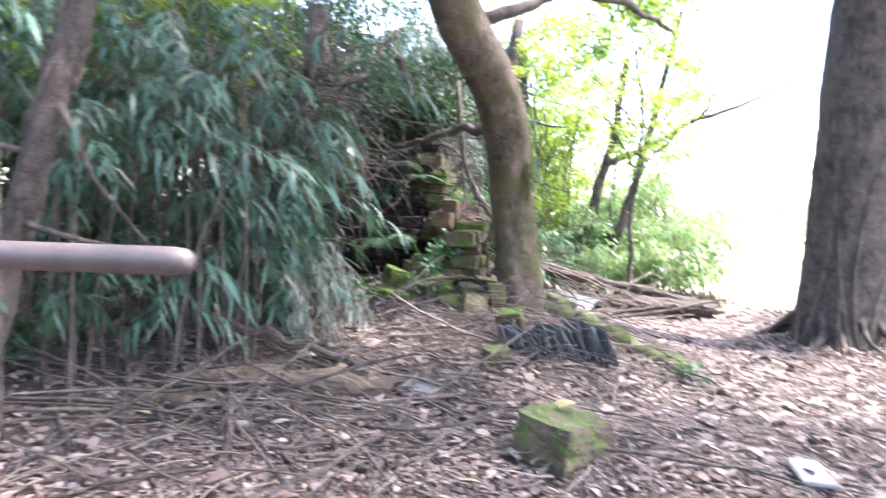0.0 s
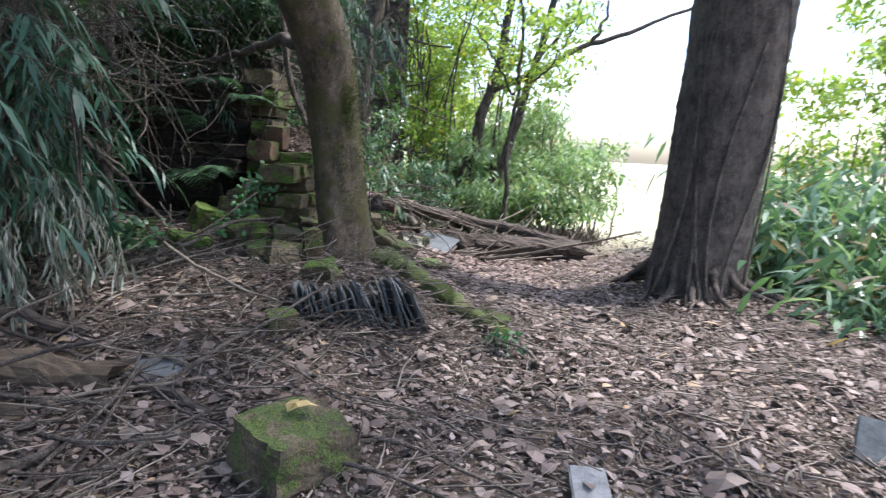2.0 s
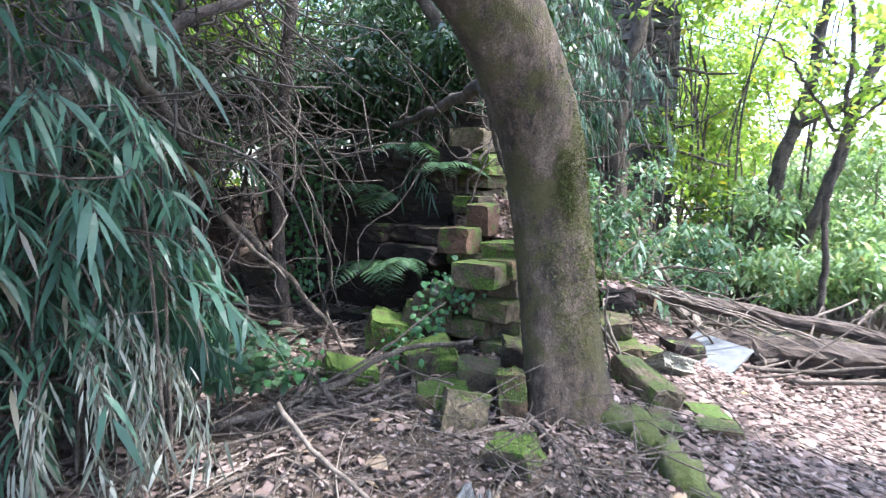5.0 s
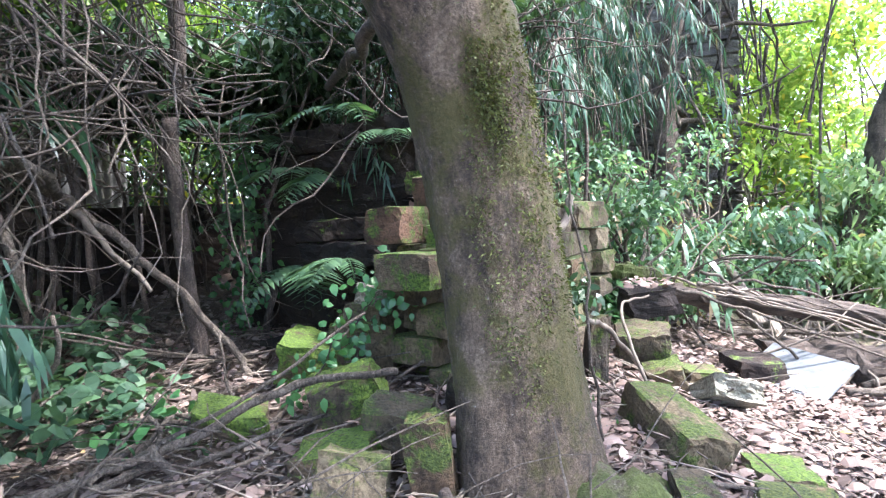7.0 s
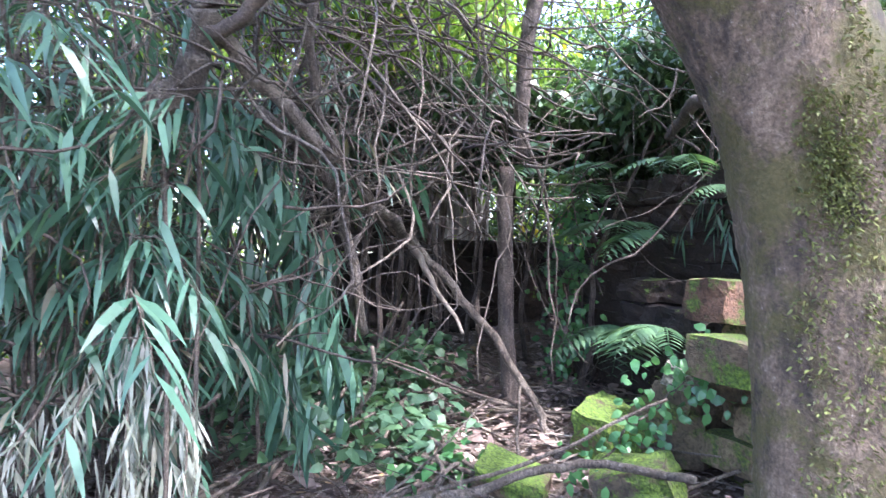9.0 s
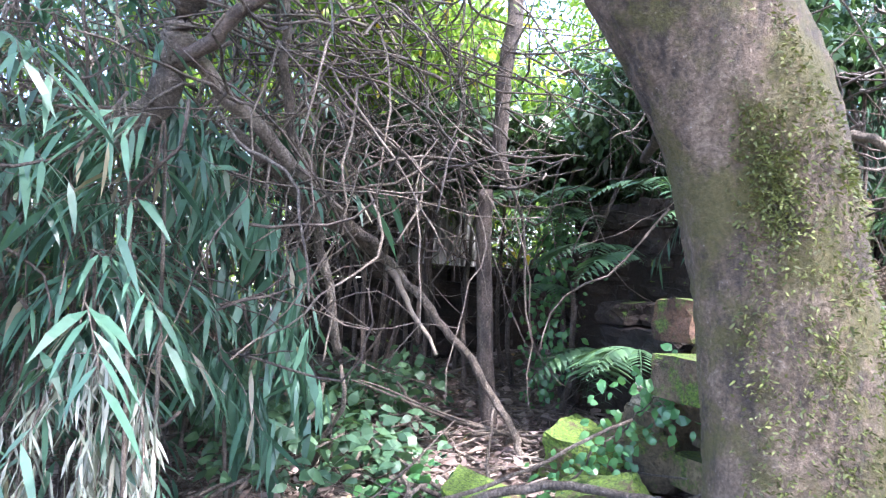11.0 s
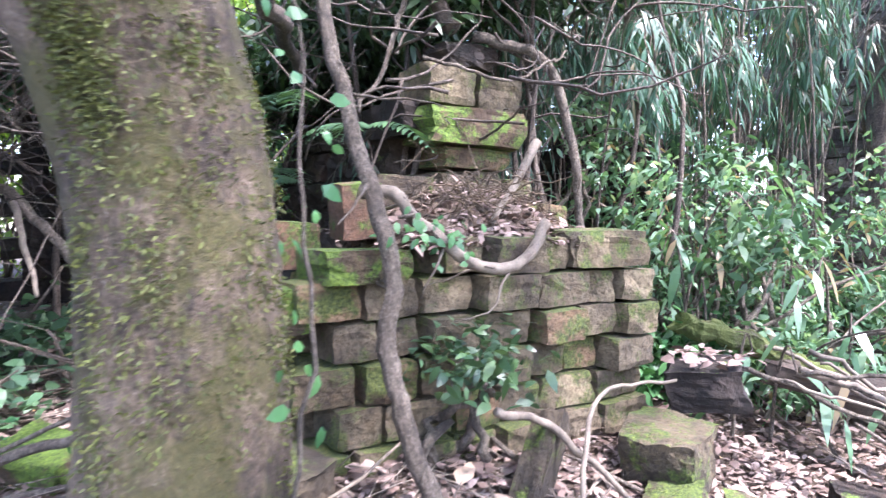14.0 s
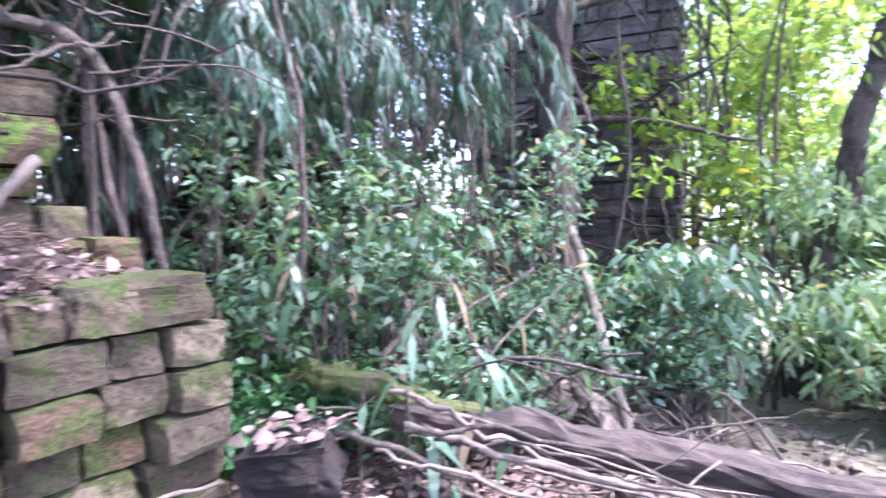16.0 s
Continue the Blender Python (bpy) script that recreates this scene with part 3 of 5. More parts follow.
def leaf_cloud(name, centres, radii, n, length, ratio, mat, parent=None, droop=0.3, spread=0.5, seed=1, label="", squash=0.7):
    """Leaves in uneven clumps round the given centres."""
    g = np.random.default_rng(seed)
    c, rad = np.asarray(centres, float), np.asarray(radii, float)
    which = g.choice(len(c), n, p=rad ** 2 / (rad ** 2).sum())
    sub = max(4, n // 22)
    knots_c = g.choice(len(c), sub, p=rad ** 2 / (rad ** 2).sum())
    knots = c[knots_c] + unit(g.normal(size=(sub, 3))) * (rad[knots_c] * g.uniform(0.25, 1, sub) ** 0.5)[:, None] * np.array([1, 1, squash])
    k = g.integers(0, sub, n)
    pos = knots[k] + g.normal(0, 1, (n, 3)) * length * np.array([1.1, 1.1, 0.7])
    way = unit(g.normal(size=(n, 3)) * np.array([1, 1, 0.45]) + np.array([0, 0, -droop]))
    normal = unit(g.normal(size=(n, 3)) * spread + np.array([0, 0, 1.0]))
    L = length * g.uniform(0.6, 1.3, n)
    v, f = leaf_arrays(pos, way, normal, L, L * ratio, droop * 0.6, 0.12)
    me = mesh_np(name, v, f, mat)
    return part(name, me, parent, label) if parent is None else held(name, me, parent, label)


def spray(start, way, length, n, g, r0, wob=0.08):
    """A wandering twig as points."""
    p, d = [np.array(start, float)], unit(np.array(way, float))
    for _ in range(n - 1):
        d = unit(d + g.normal(0, wob, 3))
        p.append(p[-1] + d * length / (n - 1))
    return np.array(p)


def twig_stuff(name, count, box, length, radius, mat, seed, flat=0.2, rise=0.03, segs=4, ground_hug=True):
    g = np.random.default_rng(seed)
    out = []
    for _ in range(count):
        x, y = g.uniform(box[0], box[1]), g.uniform(box[2], box[3])
        a, L = g.uniform(0, 2 * np.pi), g.uniform(*length)
        p = spray((x, y, 0), (math.cos(a), math.sin(a), 0), L, 7, g, 0, 0.16)
        if ground_hug:
            h = np.abs(g.normal(0, rise))
            p[:, 2] = top(p[:, 0], p[:, 1]) + 0.012 + h + np.linspace(0, g.normal(0, flat) * L * 0.3, 7).clip(-h, 9)
        v, f = tube_arrays(p, np.linspace(1, 0.4, 7) * g.uniform(*radius), segs)
        out.append((v, quads_to_tris(f)))
    v, f = joined(out)
    return mesh_np(name, v, f, mat, True)


# leaning tree by the wall
tree = group_thing("leaning_tree", "curved tree trunk with mossy grey-brown bark beside the wall", "tree", (0.60, 6.08, 0.55))
held("trunk", trunk_mesh("trunk", [(0.64, 6.08, 0.40), (0.58, 6.12, 0.9), (0.53, 6.14, 1.3), (0.48, 6.12, 1.7), (0.43, 5.98, 2.12), (0.26, 5.66, 2.62), (-0.12, 5.2, 3.2), (-0.3, 4.9, 4.1), (-0.4, 4.8, 5.4)],
                       [0.235, 0.205, 0.20, 0.20, 0.205, 0.205, 0.195, 0.18, 0.14], M_BARK, 130, 40, 0.035, (0.25, 14, 3)), tree)
TREE_ARMS = (([(0.36, 5.95, 2.30), (0.1, 6.3, 2.36), (-0.3, 6.8, 2.32), (-0.85, 7.3, 2.24)], 0.06), ([(0.1, 5.4, 3.1), (0.9, 5.9, 3.5), (1.9, 7.2, 3.8), (2.6, 8.2, 3.9)], 0.06),
         ([(-0.3, 4.9, 4.1), (-0.9, 4.2, 4.6), (-1.4, 3.4, 5.0)], 0.08), ([(-0.3, 4.9, 4.0), (-1.2, 5.6, 4.7), (-2.2, 6.4, 5.2)], 0.07), ([(0.2, 5.5, 2.9), (0.0, 6.6, 3.2), (0.4, 7.9, 3.5)], 0.04))
for pts, r0 in TREE_ARMS:
    p = gnarly(pts, 26, 0.025)
    held("limb", tube_mesh("limb", p, np.linspace(r0, r0 * 0.35, 26), M_BARK_DARK, 9, 0.06), tree)
# most crown clumps are unseen, added overhead to shade ruin, bamboo and path
leaf_cloud("crown", [(2.5, 8.5, 4.4), (1.9, 7.9, 4.3), (-0.4, 4.8, 5.8), (-2.2, 6.4, 5.4), (-1.4, 3.4, 5.4), (-2.6, 4.6, 5.4), (0.9, 5.0, 5.6), (0.2, 4.0, 5.6), (1.2, 3.9, 5.7), (0.1, 6.9, 4.8), (-0.1, 6.0, 4.9), (0.3, 7.7, 4.8)], [0.6, 0.55, 1.3, 1.2, 1.3, 1.2, 1.1, 1.1, 1.0, 0.85, 0.8, 0.8], 30000, 0.085, 0.5, M_CANOPY, tree, 0.35, 0.6, 21, squash=0.45)

for pts, r0 in (([(0.75, 6.1, 0.66), (1.02, 5.95, 0.62), (1.2, 5.6, 0.55), (1.42, 5.2, 0.47), (1.72, 4.85, 0.37)], 0.10), ([(0.72, 5.95, 0.6), (0.9, 5.7, 0.52), (1.0, 5.4, 0.46), (1.3, 5.15, 0.36)], 0.045), ([(0.8, 6.25, 0.6), (1.1, 6.3, 0.5), (1.4, 6.1, 0.42), (1.6, 5.7, 0.33)], 0.05)):
    held("root", tube_mesh("root", gnarly(pts, 30, 0.018), np.linspace(r0, r0 * 0.55, 30), M_MOSSROOT, 12, 0.16), tree, "moss-covered root")
# thick straight tree by the path
tree_b = group_thing("thick_tree", "thick dark tree trunk with spreading roots beside the path", "tree", (3.84, 6.4, 0.4))
held("trunk", trunk_mesh("trunk", [(3.74, 6.4, 0.15), (3.76, 6.4, 0.6), (3.83, 6.4, 1.2), (3.90, 6.4, 2.0), (3.95, 6.4, 3.0), (4.0, 6.4, 4.5), (4.0, 6.5, 6.5)],
                       [0.42, 0.40, 0.40, 0.42, 0.42, 0.38, 0.3], M_BARK_DARK, 110, 44, 0.05, (0.30, 16, 5)), tree_b)
for k in range(16):
    a = k * 0.4 + RNG.uniform(-0.2, 0.2) + 2.3
    s = np.linspace(0.3, RNG.uniform(0.7, 1.15), 12)
    px, py = 3.76 + s * np.cos(a + 0.5 * (s - 0.3)), 6.4 + s * np.sin(a + 0.5 * (s - 0.3))
    px, py = px + 0.05 * np.sin(s * 9 + k), py + 0.05 * np.cos(s * 8 + 2 * k)
    pz = top(px, py) + 0.03 + 0.30 * np.exp(-(s - 0.3) * 5) - 0.06 * np.linspace(0, 1, 12)
    held("root", tube_mesh("root", np.stack([px, py, pz], 1), np.linspace(1, 0.3, 12) * RNG.uniform(0.028, 0.06), M_BARK_DARK, 8, 0.12), tree_b)
for k in range(7):
    an = 3.4 + k * 0.42
    zz = np.linspace(0.35, RNG.uniform(1.4, 3.2), 26)
    ax = np.interp(zz, [0.15, 0.6, 1.2, 2.0, 3.0], [3.74, 3.76, 3.83, 3.90, 3.95])
    rr_ = 0.43 + 0.10 * np.exp(-(zz - 0.3) * 3.5)
    aa = an + 0.35 * np.sin(zz * RNG.uniform(1.0, 2.2) + k)
    held("creeper", tube_mesh("creeper", np.stack([ax + rr_ * np.cos(aa), 6.4 + rr_ * np.sin(aa), zz], 1), np.linspace(0.02, 0.007, 26), M_TWIG, 6, 0.08), tree_b, "thin woody creeper on the bark")
for pts, r0 in (([(3.95, 6.4, 3.6), (5.0, 6.2, 3.9), (6.2, 6.6, 4.0)], 0.08), ([(4.0, 6.4, 4.4), (4.3, 5.0, 5.0), (4.4, 3.3, 5.3)], 0.09)):
    held("limb", tube_mesh("limb", gnarly(pts, 20, 0.03), np.linspace(r0, r0 * 0.4, 20), M_BARK_DARK, 8, 0.06), tree_b)
# clumps over the path are unseen, added to dapple the foreground with shade
leaf_cloud("crown", [(5.3, 6.3, 4.4), (6.2, 6.7, 4.2), (4.0, 6.5, 6.8), (4.4, 3.3, 5.4), (3.4, 4.4, 5.6), (4.0, 1.8, 5.6), (3.0, 2.6, 5.6), (2.4, 4.1, 5.6), (2.0, 3.2, 5.7)], [0.5, 0.5, 1.4, 1.2, 1.0, 1.2, 1.0, 1.0, 1.0], 19000, 0.085, 0.5, M_CANOPY, tree_b, 0.35, 0.6, 22, squash=0.5)


def sapling(label, pts, r0, extra, seed, leaves=0, centres=(), radii=(), mat=None, size=0.09):
    e = group_thing("young_tree", label, "tree", (pts[0][0], pts[0][1], float(top(pts[0][0], pts[0][1]))))
    held("trunk", tube_mesh("trunk", gnarly(pts, 34, 0.02), np.linspace(r0, r0 * 0.5, 34), M_BARK_DARK, 10, 0.05), e)
    for q, r in extra:
        held("branch", tube_mesh("branch", gnarly(q, 22, 0.03), np.linspace(r, r * 0.3, 22), M_BARK_DARK, 7, 0.05), e)
    if leaves:
        leaf_cloud("crown", centres, radii, leaves, size, 0.5, mat or M_CANOPY, e, 0.35, 0.6, seed)
    return e


sapling("slender dark young tree leaning over the path", [(2.28, 12.3, 0.1), (2.5, 12.3, 1.4), (2.78, 12.3, 2.5), (2.95, 12.3, 3.3), (3.1, 12.3, 4.6)], 0.12,
        [([(2.8, 12.3, 2.6), (3.64, 12.25, 3.0), (4.67, 12.2, 3.6), (6.4, 12.1, 4.3)], 0.08), ([(4.5, 12.2, 3.55), (4.75, 12.2, 4.1), (4.7, 12.1, 4.8)], 0.04)], 31, 900, [(3.4, 12.3, 3.2), (4.4, 12.2, 3.9), (3.0, 12.3, 4.8)], [0.5, 0.5, 0.7])
sapling("slender dark young tree among bushes", [(2.75, 12.3, 0.1), (3.05, 12.3, 1.2), (3.28, 12.3, 2.06), (3.54, 12.3, 3.0), (3.86, 12.3, 4.4), (4.1, 12.3, 5.5)], 0.10,
        [([(3.6, 12.3, 3.2), (4.2, 12.3, 4.0), (4.5, 12.3, 5.0)], 0.04)], 32, 500, [(3.9, 12.3, 4.6), (4.3, 12.3, 4.4)], [0.5, 0.5])

sapling("young tree with bright yellow-green leaves behind the logs", [(2.8, 10.3, 0.2), (2.75, 10.3, 1.6), (2.85, 10.2, 2.8), (2.7, 10.2, 4.2)], 0.04,
        [([(2.8, 10.25, 2.2), (3.2, 10.1, 2.8), (3.6, 9.9, 3.4)], 0.02), ([(2.8, 10.25, 2.4), (2.3, 10.1, 3.0), (1.9, 9.9, 3.4)], 0.02), ([(2.8, 10.2, 3.0), (2.5, 10.7, 3.6), (2.0, 11.0, 4.1)], 0.02)], 33, 2400, [(3.0, 10.5, 2.5), (3.3, 10.3, 2.8), (2.8, 11.0, 3.0), (2.6, 10.2, 3.4), (3.3, 10.4, 3.7), (2.2, 10.7, 3.9), (3.0, 9.7, 4.4), (1.9, 9.9, 4.6), (3.7, 11.2, 3.5), (3.6, 10.8, 3.0)], [0.45] * 3 + [0.6] * 7, M_SUNNY, 0.10)

# ---- foliage masses ----
def thicket(name, label, category, centres, radii, n, size, ratio, mat, seed, droop=0.3, stems=10, squash=0.8, stem_mat=None, group=""):
    c = np.asarray(centres, float)
    base = (float(c[:, 0].mean()), float(c[:, 1].mean()), float(top(c[:, 0].mean(), c[:, 1].mean())))
    e = group_thing(name, label, category, base, group)
    leaf_cloud("foliage", centres, radii, n, size, ratio, mat, e, droop, 0.6, seed, squash=squash)
    g = np.random.default_rng(seed + 500)
    for _ in range(stems):
        k = g.integers(len(c))
        x, y = c[k, :2] + g.normal(0, 0.5, 2) * radii[k]
        p = gnarly([(x, y, float(top(x, y)) - 0.05), (x + g.normal(0, 0.15), y + g.normal(0, 0.15), (c[k, 2] + base[2]) / 2), tuple(c[k] + g.normal(0, 0.35, 3) * radii[k])], 12, 0.03)
        held("stem", tube_mesh("stem", p, np.linspace(0.022, 0.008, 12), stem_mat or M_TWIG, 6), e)
    return e


g = np.random.default_rng(99)
# tall green bank behind the leaning tree and the logs
for k, (x, y, z, rr) in enumerate(((2.2, 14.4, 3.4, 1.3), (1.6, 15.5, 3.0, 1.6), (-0.6, 15.5, 4.2, 2.0), (1.8, 12.6, 5.0, 1.2), (1.6, 17.0, 3.8, 1.6))):
    cs = [(x, y, z)] + [(x + g.normal(0, rr * .7), y + g.normal(0, rr * .6), z + g.normal(0, rr * .6)) for _ in range(5)]
    thicket("broadleaf_tree", "bright green broadleaf tree behind the ruin", "tree", cs, [rr * .75] + [rr * .5] * 5, 3000, 0.11, 0.55, M_CANOPY if k == 2 else M_SUNNY, 40 + k, 0.35, 8, 0.8, M_BARK_DARK, "trees behind the logs")
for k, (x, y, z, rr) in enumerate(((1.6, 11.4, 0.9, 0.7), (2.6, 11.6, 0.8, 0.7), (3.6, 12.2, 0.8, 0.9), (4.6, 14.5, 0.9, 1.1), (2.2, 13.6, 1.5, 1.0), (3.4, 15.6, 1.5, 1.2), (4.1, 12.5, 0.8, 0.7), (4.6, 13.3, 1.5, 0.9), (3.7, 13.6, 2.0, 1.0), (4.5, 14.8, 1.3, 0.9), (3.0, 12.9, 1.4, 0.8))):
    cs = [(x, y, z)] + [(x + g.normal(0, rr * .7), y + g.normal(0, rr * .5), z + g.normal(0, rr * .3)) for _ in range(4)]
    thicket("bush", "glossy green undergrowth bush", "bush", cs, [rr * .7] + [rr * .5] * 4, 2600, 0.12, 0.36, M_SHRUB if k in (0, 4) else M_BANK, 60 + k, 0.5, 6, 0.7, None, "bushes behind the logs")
# bushes to the other side of the path
for k, (x, y, z, rr) in enumerate(((5.7, 7.6, 0.75, 0.7), (6.6, 7.0, 0.9, 0.8), (5.3, 6.6, 0.55, 0.5), (7.2, 9.0, 1.1, 1.0), (6.2, 9.6, 0.9, 0.8), (5.2, 5.4, 0.45, 0.4), (6.2, 5.6, 0.7, 0.7))):
    cs = [(x, y, z)] + [(x + g.normal(0, rr * .6), y + g.normal(0, rr * .5), z + g.normal(0, rr * .3)) for _ in range(4)]
    thicket("bamboo_grass", "dwarf bamboo with long broad green leaves beside the path", "shrub", cs, [rr * .7] + [rr * .5] * 4, 1000, 0.30, 0.21, M_SHRUB, 80 + k, 0.5, 10, 0.7, None, "dwarf bamboo by the path")
for k, (x, y, z, rr) in enumerate(((8.3, 9.8, 3.0, 0.9), (10.8, 12.5, 3.4, 1.3))):
    cs = [(x, y, z)] + [(x + g.normal(0, rr * .7), y + g.normal(0, rr * .6), z + g.normal(0, rr * .6)) for _ in range(5)]
    thicket("broadleaf_tree", "sunlit yellow-green broadleaf tree beside the clearing", "tree", cs, [rr * .7] + [rr * .5] * 5, 1900, 0.15, 0.55, M_SUNNY, 90 + k, 0.35, 6, 0.8, M_BARK_DARK, "trees by the clearing")
thicket("sparse_bush", "sparse bright green bush before the far wall", "bush", [(1.5, 11.8, 2.0), (1.9, 12.0, 1.6), (1.2, 12.0, 2.6)], [0.5, 0.4, 0.4], 700, 0.11, 0.5, M_CANOPY, 95, 0.35, 6, 0.8)
# forest behind the ruin
for k in range(17):
    a = 92 + k * 6.6
    d = (7.6, 10.5, 8.8)[k % 3] + 0.5 * ((k * 37) % 5) / 4
    x, y = 1.0 + d * math.cos(radians(a)), 5.5 + d * math.sin(radians(a))
    if math.hypot(x - 0.6, y - 13.0) < 2.2:
        continue
    cs = [(x + g.normal(0, 1.0), y + g.normal(0, 1.0), z) for z in (1.0, 2.0, 3.0, 4.0, 5.0, 6.2)]
    thicket("forest_tree", "dense dark evergreen tree behind the ruin" if k % 3 == 1 or k < 6 else "green broadleaf tree behind the ruin", "tree", cs, [1.35] * 6, 8000, 0.115, 0.45, M_DEEP if k % 3 == 1 or k < 6 else M_CANOPY, 110 + k, 0.4, 7, 0.9, M_BARK_DARK, "forest behind the ruin")
# out-of-view trees added on the left to cut the skylight
for k, (x, y) in enumerate(((-5.4, 3.2), (-4.8, 0.4), (-6.4, 5.6))):
    cs = [(x + g.normal(0, 0.9), y + g.normal(0, 0.9), z) for z in (1.2, 2.4, 3.4, 4.4, 5.4, 6.2)]
    thicket("forest_tree", "unseen dark evergreen tree added to shade the path's left side", "tree", cs, [1.3] * 6, 5000, 0.15, 0.45, M_DEEP, 140 + k, 0.4, 7, 0.9, M_BARK_DARK, "forest behind the ruin")
# overgrowth that roofs the ruin; the last two clumps are added for shade
for k, (x, y, z, rr) in enumerate(((-2.6, 7.4, 3.0, 0.9), (-1.2, 8.3, 3.0, 0.8), (-3.6, 6.4, 3.2, 0.9), (-1.9, 9.2, 2.9, 0.9), (-3.4, 8.6, 3.0, 1.0), (-0.4, 8.5, 2.9, 0.6), (-4.6, 7.4, 3.0, 1.0), (-1.2, 7.6, 2.55, 0.45), (-0.5, 7.9, 2.65, 0.4), (-2.4, 6.3, 3.3, 0.8), (-3.2, 5.6, 3.4, 0.8))):
    cs = [(x, y, z)] + [(x + g.normal(0, rr * .7), y + g.normal(0, rr * .7), z + abs(g.normal(0, rr * .4))) for _ in range(4)]
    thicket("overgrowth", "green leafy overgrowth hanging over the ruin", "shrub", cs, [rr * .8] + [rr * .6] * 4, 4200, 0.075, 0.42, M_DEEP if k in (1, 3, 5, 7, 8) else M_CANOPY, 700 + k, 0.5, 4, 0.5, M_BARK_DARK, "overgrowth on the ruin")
# flat leaf mats added above the ruin to keep light out of it
for k, (x, y) in enumerate(((-2.3, 7.9), (-3.4, 7.5), (-2.6, 8.9), (-3.9, 8.6))):
    cs = [(x + g.normal(0, 0.4), y + g.normal(0, 0.4), 2.62 + g.normal(0, 0.08)) for _ in range(6)]
    thicket("overgrowth", "dense dark leaf mat added over the ruin to shade its inside", "shrub", cs, [0.55] * 6, 6500, 0.11, 0.5, M_DEEP, 760 + k, 0.4, 3, 0.3, M_BARK_DARK, "overgrowth on the ruin")
for k, (x, y, m) in enumerate(((-1.9, 13.4, M_DEEP), (-3.0, 12.6, M_DEEP), (2.3, 16.4, M_CANOPY), (2.9, 18.5, M_CANOPY))):
    cs = [(x + g.normal(0, 0.5), y + g.normal(0, 0.4), z) for z in (0.9, 1.7, 2.5, 3.3, 4.1, 4.9)]
    thicket("forest_tree", "dense dark evergreen tree behind the bamboo" if k < 2 else "green broadleaf tree behind the clearing's edge", "tree", cs, [0.95] * 6, 5200, 0.11, 0.45, m, 780 + k, 0.4, 5, 0.9, M_BARK_DARK, "forest behind the ruin")
thicket("evergreen_bush", "dark evergreen bush behind the broken back wall", "bush", [(-5.2, 10.1, 1.2), (-5.0, 9.6, 2.2), (-5.6, 10.6, 2.0), (-5.0, 10.4, 2.9), (-5.1, 8.6, 2.9)], [0.8] * 5, 6000, 0.10, 0.45, M_DEEP, 770, 0.4, 6, 0.9, M_BARK_DARK)
# bright bushes beyond the clearing
for k, (x, y, z, rr) in enumerate(((1.0, 26, 2.4, 2.4), (22, 24, 2.6, 3.0), (26, 17, 2.6, 3.0), (16, 13, 1.8, 2.0))):
    cs = [(x, y, z)] + [(x + g.normal(0, rr), y + g.normal(0, rr * .5), z + g.normal(0, rr * .35)) for _ in range(4)]
    thicket("distant_bush", "sunlit bright green bushes beyond the clearing", "bush", cs, [rr * .8] + [rr * .6] * 4, 2200, 0.3, 0.5, M_CANOPY, 720 + k, 0.35, 0, 0.7, M_BARK_DARK, "bushes beyond the clearing")


